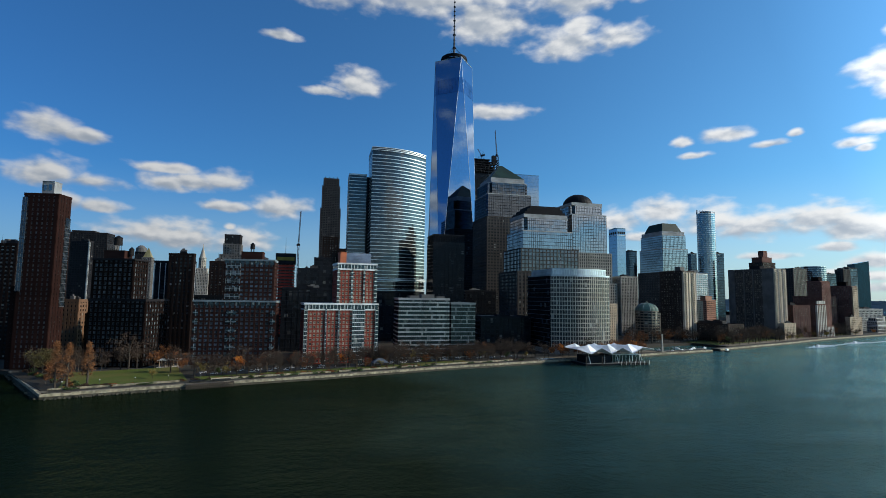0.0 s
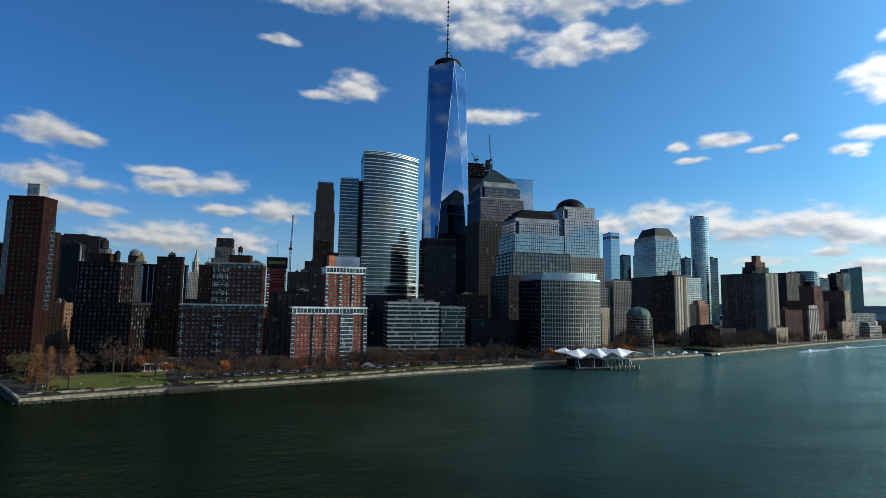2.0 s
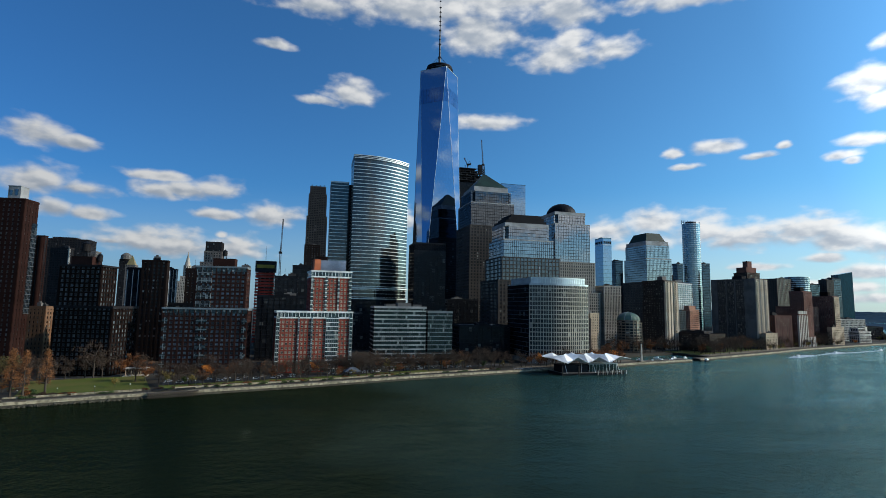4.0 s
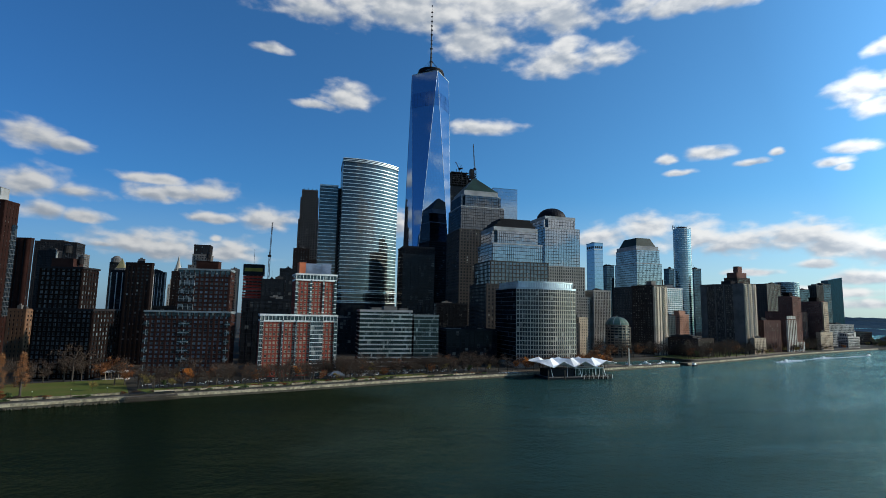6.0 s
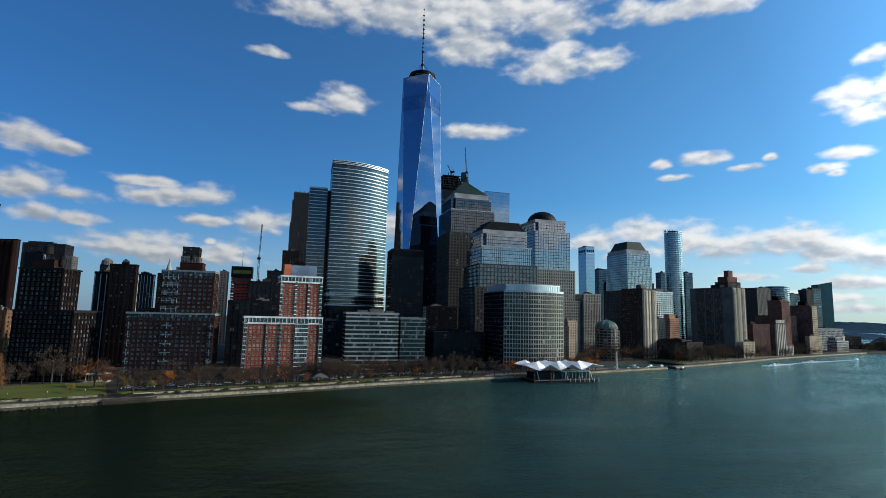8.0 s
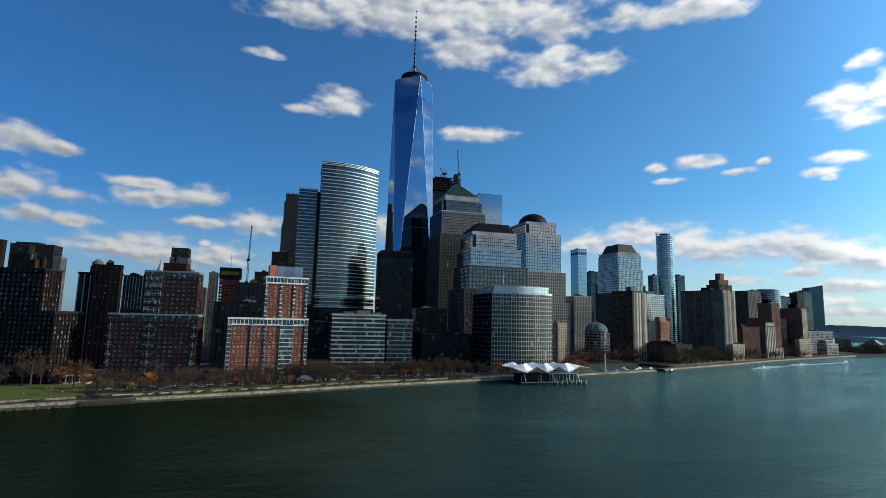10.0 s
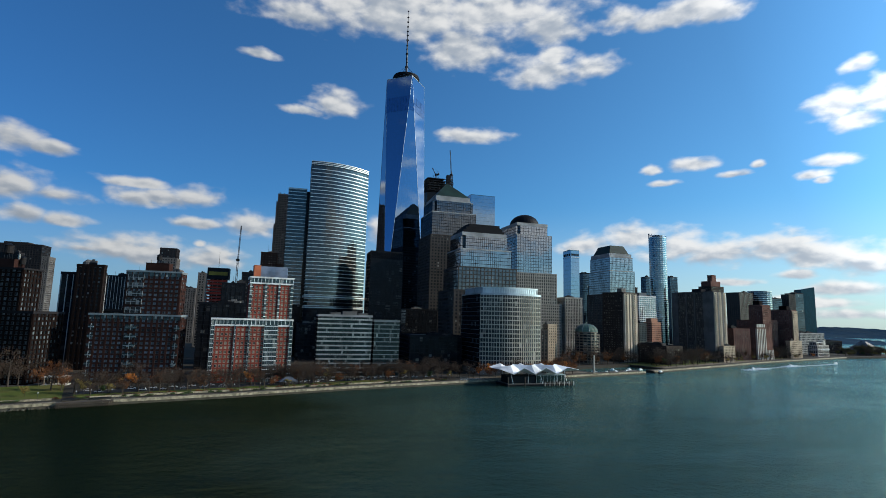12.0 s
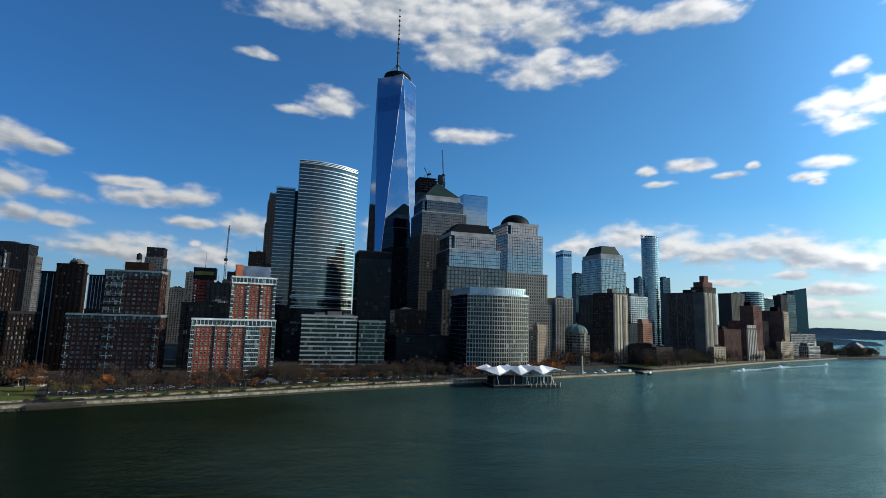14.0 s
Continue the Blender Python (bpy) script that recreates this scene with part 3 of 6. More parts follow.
# terraced planting walls and lawns of the park
def shore_at(s):
    """A point s metres along the shore from the park's corner, and the way inland."""
    for a, b in zip(SHORE[2:-1], SHORE[3:]):
        length = (Vector(b) - Vector(a)).length
        if s <= length or b == SHORE[-1]:
            d = (Vector(b) - Vector(a)).normalized()
            return Vector(a) + d * s, Vector((-d.y, d.x)), d
        s -= length


def along(s0, s1, inner, outer, z0, z1, steps=8, mat="lawn", name="lawn", label="", parent=None):
    front, rear = [], []
    for i in range(steps + 1):
        p, k, d = shore_at(s0 + (s1 - s0) * i / steps)
        front.append(tuple(p + k * inner)), rear.append(tuple(p + k * outer))
    poly = front + rear[::-1]
    return obj(name, to_mesh(name, prism(bmesh.new(), poly, z0, poly, z1)), M[mat], parent, label)


tagged(along(6, 66, 14, 74, 2.2, GROUND + 0.5, name="lawn"), "mown green park lawn", "lawn", kind="structure")
tagged(along(70, 205, 13, 24, 2.2, GROUND + 0.45, name="lawn"), "strip of green lawn beside the esplanade", "lawn", kind="structure")
tagged(along(208, 262, 12, 26, 2.2, GROUND + 0.4, name="lawn"), "small green lawn among trees", "lawn", kind="structure")
low = tagged(new("garden_wall"), "low pale stone retaining wall of the park", "garden wall", kind="structure")
for s0, s1 in ((2, 62), (78, 150), (156, 215), (222, 300)):
    along(s0, s1, 10.2, 11.0, 2.2, GROUND + 1.0, mat="garden_stone", name="stone_course", parent=low)
tagged(along(72, 330, 30, 42, 2.2, GROUND + 0.06, steps=10, mat="street", name="road"), "dark asphalt street behind the park", "road", kind="structure")
tagged(along(-6, 72, 80, 90, 2.2, GROUND + 0.06, steps=3, mat="street", name="road"), "dark asphalt street behind the lawn", "road", kind="structure")
tagged(along(330, 474, 12, 24, 2.2, GROUND + 0.06, steps=5, mat="paving", name="pavement"), "pale paved riverside walk", "pavement", kind="structure")
tagged(along(606, 1010, 26, 66, 2.2, GROUND + 0.3, steps=10, name="lawn"), "shaded lawn under trees beside the riverside houses", "lawn", kind="structure")
tagged(along(610, 900, 12, 24, 2.2, GROUND + 0.06, steps=9, mat="paving", name="pavement"), "pale paved riverside walk", "pavement", kind="structure")

# far shore and hills
for n_hill, (x0, x1, y, top, seed) in enumerate(((900, 4700, 3900, 66, 1), (600, 4600, 3300, 38, 2), (1500, 4300, 2750, 26, 3), (1100, 1770, 1720, 19, 4))):
    bm = bmesh.new()
    rows = []
    for i in range(61):
        x = x0 + (x1 - x0) * i / 60
        swell = noise.noise(Vector((x * 0.0016, seed * 7.0, 0))) * 0.35 + noise.noise(Vector((x * 0.02, seed * 3.0, 4))) * 0.10
        z = top * max(0.25, 0.85 + swell)
        rows.append([bm.verts.new((x, y, -3)), bm.verts.new((x, y + 40, z * 0.7)), bm.verts.new((x, y + 160, z)), bm.verts.new((x, y + 420, -3))])
    for a, b in zip(rows, rows[1:]):
        for k in range(3):
            bm.faces.new((a[k], b[k], b[k + 1], a[k + 1]))
    tagged(obj("far_hill", to_mesh("far_hill", bm), M["far_wood"], None), "wooded hill on the far shore with haze blue in its colour", "hill", kind="structure")

# ---- buildings ----
S_RED = style("glass_blinds", "brick_red", "brick_red", 2.7, 3.05, 1.0, 1.3, 0.16, "white_trim", "cream_frame")
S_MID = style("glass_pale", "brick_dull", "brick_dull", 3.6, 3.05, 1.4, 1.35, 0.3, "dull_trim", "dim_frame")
S_GRID = style("glass_flat", "brick_shaded", "brick_shaded", 3.3, 3.1, 1.2, 1.15, 0.5, "dark_concrete", "dim_frame")
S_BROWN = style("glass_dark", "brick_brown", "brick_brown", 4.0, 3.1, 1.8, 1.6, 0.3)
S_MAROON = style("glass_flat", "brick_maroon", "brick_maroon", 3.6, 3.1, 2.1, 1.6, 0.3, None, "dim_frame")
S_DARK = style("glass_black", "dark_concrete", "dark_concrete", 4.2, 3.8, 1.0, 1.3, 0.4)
S_TAN = style("glass_dark", "tan_stone", "tan_stone", 3.4, 3.2, 1.7, 1.5, 0.35)
S_LIME = style("glass_dark", "limestone", "limestone", 3.8, 3.6, 1.7, 1.3, 0.45)
S_GLASS = style("glass_ribbon", "dark_metal", "pale_panel", 1.6, 3.4286, 0.14, 1.2, 0.2, "mid_concrete")
S_BAND = style("glass_band", "steel", "band_steel", 6.0, 4.15, 0.0, 0.85, 0.3, "band_steel")
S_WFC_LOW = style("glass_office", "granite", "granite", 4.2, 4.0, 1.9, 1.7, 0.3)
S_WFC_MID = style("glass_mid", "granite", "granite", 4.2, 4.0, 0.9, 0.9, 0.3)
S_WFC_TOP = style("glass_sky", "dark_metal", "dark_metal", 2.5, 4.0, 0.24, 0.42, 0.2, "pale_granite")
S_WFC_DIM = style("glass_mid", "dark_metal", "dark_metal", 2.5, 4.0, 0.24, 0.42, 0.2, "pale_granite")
S_WFC_SUNLIT = style("glass_office", "sunlit_granite", "sunlit_granite", 3.4, 4.0, 1.5, 1.6, 0.3)
S_NYM = style("glass_exchange", "exchange_stone", "exchange_stone", 2.3, 4.05, 0.44, 0.85, 0.3, "steel")
S_BLUE = style("glass_blue", "glass_slate", "glass_slate", 9.0, 8.0, 0.0, 0.5, 0.06)
S_BLACK = style("glass_black", "dark_metal", "dark_metal", 4.6, 3.8, 0.35, 0.9, 0.25)
S_TANP = style("glass_dark", "warm_concrete", "drum_stone", 5.4, 2.9, 2.7, 1.2, 0.55)
S_HILL = style("glass_lit", "brick_grey", "brick_grey", 3.2, 2.9, 1.2, 1.2, 0.3)
S_RIVER = style("glass_lit", "brick_umber", "brick_umber", 4.0, 3.1, 1.8, 1.6, 0.3)
S_ROSE = style("glass_lit", "brick_rose", "brick_rose", 3.3, 3.1, 1.7, 1.5, 0.3)
S_SALMON = style("glass_dark", "salmon_brick", "salmon_brick", 2.7, 3.05, 1.1, 1.3, 0.16, "salmon_brick")
S_DEEP = style("glass_deep", "dark_metal", "dark_metal", 3.2, 3.9, 0.3, 0.8, 0.2)
S_BALCONY = style("glass_dark", "warm_concrete", "warm_concrete", 5.0, 2.9, 1.7, 1.25, 0.7)
S_SCHOOL = style("glass_dark", "school_stone", "school_stone", 3.4, 3.2, 1.7, 1.5, 0.35)
S_GREY = style("glass_dark", "concrete", "concrete", 3.8, 3.6, 1.7, 1.3, 0.45)
S_DRUM = style("glass_dark", "drum_stone", "drum_stone", 3.6, 3.4, 0.7, 1.3, 0.3)
S_BLUEBAND = style("glass_slate", "white_trim", "white_trim", 4.2, 3.6, 0.8, 1.1, 0.3)
S_WHITEBAY = style("glass_dark", "pale_concrete", "brick_rose", 4.6, 3.1, 1.5, 1.5, 0.5)
S_PALE = style("glass_office", "pale_concrete", "pale_concrete", 3.2, 3.1, 1.0, 1.3, 0.35)


gear = random.Random(3)


def roof_gear(b, x0, x1, y0, y1, z, aerial=True):
    """Lift house, fans and an aerial on a flat roof."""
    w, d = x1 - x0, y1 - y0
    for i in range(2):
        cx, cy = x0 + w * gear.uniform(0.25, 0.75), y0 + d * gear.uniform(0.3, 0.7)
        a, c, h = w * gear.uniform(0.08, 0.18), d * gear.uniform(0.08, 0.16), gear.uniform(2.0, 4.5)
        part("roof_unit", boxed((cx - a, cx + a, cy - c, cy + c, z + 0.2, z + h), (cx - a * 0.5, cx + a * 0.3, cy - c * 0.6, cy + c * 0.2, z + h, z + h + 1.1)), M[gear.choice(["concrete", "dark_metal", "slim_stone"])], b)
    if aerial and gear.random() < 0.5:
        part("aerial", tube(bmesh.new(), (x0 + w * 0.4, y0 + d * 0.4, z), (x0 + w * 0.4, y0 + d * 0.4, z + gear.uniform(6, 11)), 0.14, 0.06, 5), M["dark_metal"], b)


def block(name, label, x, y, w, d, h, yaw, st, category="building", parapet=1.2):
    b = thing(name, x, y, GROUND, yaw, label, category)
    tier(b, rect(0, w, 0, d), 0, h - GROUND, st, parapet)
    roof_gear(b, 0, w, 0, d, h - GROUND)
    return b


# the red apartment house with a set-back upper block
b = thing("apartment_house", -127.5, 609, GROUND, 15, "red brick apartment house with white cornices and glazed bays", "apartment building")
tier(b, rect(0, 54.5, 0, 24), 0, 43.5, S_RED, 0.8)
tier(b, rect(23.5, 53.4, 2.5, 24), 43.5, 74, S_RED, 0.8)
for x0, x1 in ((-0.3, 2.0), (52.6, 54.8), (15.0, 15.9), (24.4, 25.3), (35.0, 44.2)):
    bay = part("bay_window", boxed((x0, x1, -0.9, 0.3, 0, 40.2)), M["glass_bay"], b, "column of glazed bay windows")
    line = to_mesh("storey_line", boxed((x0 - 0.08, x1 + 0.08, -1.0, 0.2, 0, 0.5)))
    frame_bar = to_mesh("mullion", boxed((-0.09, 0.09, -1.02, -0.85, 0, 40.2)))
    for i in range(13):
        obj("storey_line", line, M["white_trim"], bay, at=(0, 0, 2.3 + i * 3.05))
    count = max(1, round((x1 - x0) / 1.5))
    for i in range(count + 1):
        obj("mullion", frame_bar, M["dull_trim"], bay, at=(x0 + (x1 - x0) * i / count, 0, 0))
for x0, x1 in ((23.3, 25.0), (51.9, 53.7), (33.8, 35.2), (43.2, 44.6)):
    bay = part("bay_window", boxed((x0, x1, 1.7, 2.8, 43.6, 70)), M["glass_bay"], b, "column of glazed bay windows")
    line = to_mesh("storey_line", boxed((x0 - 0.08, x1 + 0.08, 1.6, 2.7, 0, 0.5)))
    for i in range(8):
        obj("storey_line", line, M["white_trim"], bay, at=(0, 0, 45.8 + i * 3.05))
for x0, x1, y0, z in ((-0.6, 55.1, -0.8, 43.2), (22.9, 54.0, 1.7, 73.7)):
    part("cornice", boxed((x0, x1, y0 - 0.4, 24.6, z, z + 1.1)), M["white_trim"], b, "white painted cornice")
    part("cornice", boxed((x0 + 0.3, x1 - 0.3, y0, 24.3, z - 4.2, z - 3.2)), M["white_trim"], b, "white painted cornice")
    part("attic_band", boxed((x0 + 0.4, x1 - 0.4, y0 + 0.15, 24.2, z - 3.2, z)), M["glass_bay"], b, "pale glazed attic storey")
    attic_bar = to_mesh("mullion", boxed((-0.12, 0.12, y0 - 0.1, y0 + 0.4, z - 3.2, z)))
    for i in range(round((x1 - x0) / 2.7) + 1):
        obj("mullion", attic_bar, M["white_trim"], b, at=(x0 + 0.6 + i * 2.7 * (x1 - x0 - 1.2) / (2.7 * round((x1 - x0) / 2.7)), 0, 0))
plant(b, 25.6, 30.2, 5, 16, 74.2, 83, "orange_panel", "roof_house", "orange panelled roof house")
louver = plant(b, 30.3, 49.5, 6, 18, 74.2, 82.5, "blue_louver", "plant_screen", "blue-grey louvred plant screen")
for i in range(10):
    part("slat", boxed((30.2, 49.6, 5.7, 6.0, 75 + i * 0.75, 75.3 + i * 0.75)), M["blue_louver"], b)

# its neighbour up river, the brick darkened for the shade on it
b = thing("apartment_house", -204.9, 608, GROUND, 2, "red brick apartment house darkened as in shade, with pale blue windows", "apartment building")
tier(b, rect(0, 56.6, 0, 15), 0, 44.8, S_MID, 0.8)
tier(b, rect(19.5, 54.2, 2, 14), 44.8, 74.8, S_MID, 0.8)
for i in range(6):
    z = 5 + i * 6.1
    for x0, x1 in ((0.2, 3.4), (22.5, 29.5), (53.0, 56.4)):
        bay = part("bay_window", boxed((x0, x1, -0.7, 0.2, z, z + 2.3)), M["glass_bay"], b, "pale blue glazed bay")
        xm = (x0 + x1) / 2
        part("window_frame", boxed((x0 - 0.1, x1 + 0.1, -0.82, 0.1, z + 0.95, z + 1.25), (xm - 0.15, xm + 0.15, -0.8, 0.1, z - 0.9, z + 3.2)), M["dull_trim"], bay, "pale painted cross frame")
for i in range(5):
    bay = part("bay_window", boxed((20.5, 30.5, 1.3, 2.2, 46.4 + i * 5.6, 50.2 + i * 5.6)), M["glass_flat"], b, "pale blue glazed bay")
    part("window_frame", boxed(*[(x - 0.12, x + 0.12, 1.18, 2.1, 46.4 + i * 5.6, 50.2 + i * 5.6) for x in (20.6, 23.8, 27.1, 30.4)], (20.4, 30.6, 1.2, 2.1, 48.1 + i * 5.6, 48.4 + i * 5.6)), M["dull_trim"], bay, "pale metal window frame")
for x0, x1, y0, z in ((-0.5, 57.1, -0.6, 44.4), (19, 54.7, 1.4, 74.4)):
    part("cornice", boxed((x0, x1, y0 - 0.3, 15.4 if z < 50 else 14.4, z, z + 0.9)), M["dull_trim"], b, "pale grey painted cornice")
for x0, x1, y0, z in ((-0.3, 56.9, -0.4, 44.4), (19.2, 54.5, 1.6, 74.4)):
    band = part("attic_band", boxed((x0, x1, y0, y0 + 2.0, z - 2.6, z)), M["glass_bay"], b, "pale glazed attic storey")
    for i in range(round((x1 - x0) / 3.6) + 1):
        x = x0 + 0.2 + (x1 - x0 - 0.4) * i / round((x1 - x0) / 3.6)
        part("mullion", boxed((x - 0.35, x + 0.35, y0 - 0.15, y0 + 0.5, z - 2.6, z)), M["brick_dull"], band)
plant(b, 30, 45, 4, 12, 75, 81, "brick_dull", "roof_house", "brick roof house")
water_tank(-168.5, 618, 81.3 + GROUND, 1.7, 3.0)

# gridded house beside it, shade put into its near-black brick colour
b = thing("apartment_house", -269.0, 598, GROUND, -7, "brick apartment house with a window grid, coloured near-black for shade", "apartment building")
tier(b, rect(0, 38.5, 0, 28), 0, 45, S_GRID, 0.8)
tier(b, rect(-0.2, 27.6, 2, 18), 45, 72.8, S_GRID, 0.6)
part("cornice", boxed((-1.3, 28.7, 0.9, 19.1, 72.2, 73.1)), M["dark_concrete"], b, "flat overhanging cornice")
plant(b, 3.5, 18, 6, 15.5, 73, 79, "brick_dull", "roof_house", "red brick roof house")
water_tank(-257.5, 607, 79.25 + GROUND, 2.7, 5.2, 4.0)
water_tank(-248.0, 606.5, 73.05 + GROUND, 1.7, 4.2, 3.2)

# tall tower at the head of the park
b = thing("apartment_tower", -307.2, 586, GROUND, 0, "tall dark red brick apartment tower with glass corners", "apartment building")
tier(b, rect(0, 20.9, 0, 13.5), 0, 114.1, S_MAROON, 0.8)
part("corner_window", boxed((-0.6, 2.2, -0.6, 3, 50, 112)), M["glass_deep"], b, "blue glazed corner windows")
part("corner_window", boxed((20.3, 21.4, 8.6, 13.8, 40, 100)), M["glass_deep"], b, "blue glazed corner windows")
for x0, x1, y0, y1, z0, count in ((-0.7, 2.3, -0.7, 3.1, 50, 20), (20.2, 21.5, 8.5, 13.9, 40, 18)):
    lines = to_mesh("storey_line", boxed((x0, x1, y0, y1, 0, 0.45)))
    bars = to_mesh("mullion", boxed(*[(x0 + (x1 - x0) * k / 2 - 0.08, x0 + (x1 - x0) * k / 2 + 0.08, y0 - 0.05, y0 + 0.1, 0, count * 3.1) for k in range(3)], *[(x0, x1 + 0.05, y0 + (y1 - y0) * k / 4 - 0.08, y0 + (y1 - y0) * k / 4 + 0.08, 0, count * 3.1) for k in range(1, 4)]))
    obj("mullion", bars, M["dim_frame"], b, "grey metal mullion", at=(0, 0, z0))
    for i in range(count):
        obj("storey_line", lines, M["dim_frame"], b, at=(0, 0, z0 + i * 3.1))
part("roof_window", boxed((9.4, 11.0, 2.85, 3.0, 117.5, 121.5), (12.6, 14.4, 2.85, 3.0, 117.5, 121.5)), M["glass_slate"], b)
plant(b, 8.2, 15.8, 3, 11, 114, 123.5, "mid_concrete", "roof_house", "pale roof house")
b2 = thing("apartment_house", -313, 590, GROUND, -2, "lower dark brick wing of an apartment tower", "apartment building")
tier(b2, rect(0, 5.4, 0, 18), 0, 52, S_MAROON)
block("school", "tan stone school building with tall windows", -306, 632, 12, 11, 46, -2, S_SCHOOL, "school")
block("school", "low dark school block beside the tower", -292, 640, 14, 25, 36, -2, S_BROWN, "school")
block("apartment_slab", "grey brick slab block far up river", -372, 640, 28, 20, 87, -2, S_BROWN, "apartment building")
block("apartment_slab", "grey brick slab block far up river", -420, 660, 40, 20, 70, -2, S_BROWN, "apartment building")

# inland towers up river
b = thing("apartment_tower", -521, 968, GROUND, -7, "dark brown tower with rounded vertical ribs", "apartment building")
tier(b, rect(0, 21.5, 0, 6), 0, 133, style("glass_black", "brick_maroon", "brick_maroon", 4.2, 3.1, 1.2, 0.9, 0.4))
rib = to_mesh("rib", cone_ring(bmesh.new(), 0, 0, 3.0, 0, 3.0, 132.5, 16))
for x in (2.8, 10.7, 18.6):
    obj("rib", rib, M["brick_maroon"], b, at=(x, 0.3, 0))
b = block("office_tower", "dark office tower with a pale corner strip", -588.0, 1131.4, 30.9, 10, 134.9, -7, S_DARK, "office tower")
part("corner_strip", boxed((29.7, 31.2, -0.6, 2.0, 0, 133.4)), M["pale_panel"], b, "pale stone corner strip")
b = block("office_tower", "black slab office tower with vertical ribs", -636, 1202, 64, 34, 158, 7, S_DARK, "office tower")
plant(b, 4, 40, 8, 24, 156, 160, "dark_concrete")
block("office_tower", "pale banded office tower beside a black slab", -571, 1210, 11, 24, 138, 7, S_GREY, "office tower")
S_LINED = style("glass_black", "lined_panel", "dark_metal", 4.4, 3.6, 0.6, 0.8, 0.3, "dark_metal")
block("office_block", "dark office block with white vertical lines", -267.5, 690, 32, 4.5, 79.2, 0, S_LINED, "office building")
block("office_block", "dark office block with white vertical lines", -412, 1078, 41, 5, 101.5, 0, S_LINED, "office building")
block("office_block", "dark brick office block with a flat roof", -254, 685, 20, 4.5, 85.6, 0, S_BROWN, "office building")
b = thing("office_tower", -779, 1804, GROUND, 7, "grey masonry tower with a rounded roof house", "office tower")
tier(b, rect(-14, 16, -10, 10), 0, 166, S_DARK)
part("roof_house", cone_ring(cone_ring(bmesh.new(), 0, 0, 15, 167, 14, 178, 14), 0, 0, 14, 178, 5, 186, 14), M["concrete"], b, "rounded grey roof house")
b = thing("office_tower", -294.6, 960, GROUND, 7, "grey stepped masonry tower with a flat top", "office tower")
tier(b, rect(-3, 28, -2, 26), 0, 103, S_GREY)
tier(b, rect(1, 23, 1, 22), 103, 118, S_GREY)
tier(b, rect(2, 22, 2, 20), 118, 131, style("glass_dark", "dark_concrete", "dark_concrete", 4, 4, 2, 1.6), 1.5)
block("office_tower", "slim pale masonry tower", -253, 1000, 9.1, 20, 105, 7, S_GREY, "office tower")
block("office_tower", "pale grey masonry tower with tall windows", -307.9, 1100, 23.3, 28, 87.4, 7, S_GREY, "office tower")
block("office_block", "dark red brick block with a small roof house", -245.0, 760, 17, 14, 84, 7, S_BROWN, "office building")
b = thing("spire_tower", -519, 1500, GROUND, 7, "pale stone tower with a tall stepped spire", "tower")
tier(b, rect(-4, 29, 0, 24), 0, 96, S_LIME)
tier(b, rect(0, 25, 2, 20), 96, 108, S_LIME)
tier(b, [(12.5 + 8 * math.cos(a * math.pi / 6), 11 + 8 * math.sin(a * math.pi / 6)) for a in range(12)], 108, 134, S_LIME, 1.0)
bm = cone_ring(bmesh.new(), 12.5, 11, 6.2, 134, 5.6, 143, 10)
cone_ring(bm, 12.5, 11, 4.4, 143, 3.2, 153, 10), cone_ring(bm, 12.5, 11, 2.4, 153, 0.3, 168, 8)
part("spire", bm, M["limestone"], b, "stepped stone spire")
b = thing("gilded_tower", -631, 1476, GROUND, 7, "stone tower with a gilded pyramid roof", "tower")
tier(b, rect(1, 21, 1, 21), 0, 130, S_GREY)
part("pyramid_roof", prism(bmesh.new(), rect(2, 20, 2, 20), 130, rect(10.5, 11.5, 10.5, 11.5), 153.5), M["gold_leaf"], b, "gilded pyramid roof")

# building site with its crane
b = thing("building_site", -199.2, 850, GROUND, 7, "concrete frame under construction wrapped in red netting", "building site")
for i in range(24):
    part("floor_slab", boxed((0, 21.8, 0, 20, 3.4 + i * 3.6, 3.75 + i * 3.6)), M["concrete"], b)
for i in range(23):
    part("netting", boxed((-0.2, 21.6, -0.3, -0.15, 3.8 + i * 3.6, 6.2 + i * 3.6 - (i % 3) * 0.4)), M["net_red"], b, "red safety netting")
part("core", boxed((3, 19, 3, 17, 0, 95)), M["brick_dull"], b, "reddish concrete core")
part("netting", boxed((-0.6, 22.2, -0.7, -0.4, 86, 99), (-0.6, -0.4, -0.6, 14, 86, 99), (22, 22.3, -0.6, 14, 86, 99)), M["dark_metal"], b, "black safety screen")
part("netting", boxed((1, 21, -1.0, -0.75, 90.5, 94.5)), M["net_yellow"], b, "yellow safety screen")
for i in range(5):
    part("column", boxed((0.4 + i * 5, 1.1 + i * 5, 0.4, 1.1, 0, 92)), M["concrete"], b)
part("aerial", tube(bmesh.new(), (10, 8, 95), (10, 8, 118), 0.25, 0.1), M["dark_metal"], b)


def lattice_mast(bm, p, q, half, rod=0.12, bays=12):
    p, q = Vector(p), Vector(q)
    turn = (q - p).to_track_quat("Z", "Y").to_matrix()
    corners = [turn @ Vector((sx * half, sy * half, 0)) for sx, sy in ((-1, -1), (1, -1), (1, 1), (-1, 1))]
    for c in corners:
        tube(bm, p + c, q + c, rod, rod, 4)
    for i in range(bays):
        a, b = p.lerp(q, i / bays), p.lerp(q, (i + 1) / bays)
        for k in range(4):
            tube(bm, a + corners[k], b + corners[(k + 1) % 4], rod * 0.7, rod * 0.7, 3)
    return bm


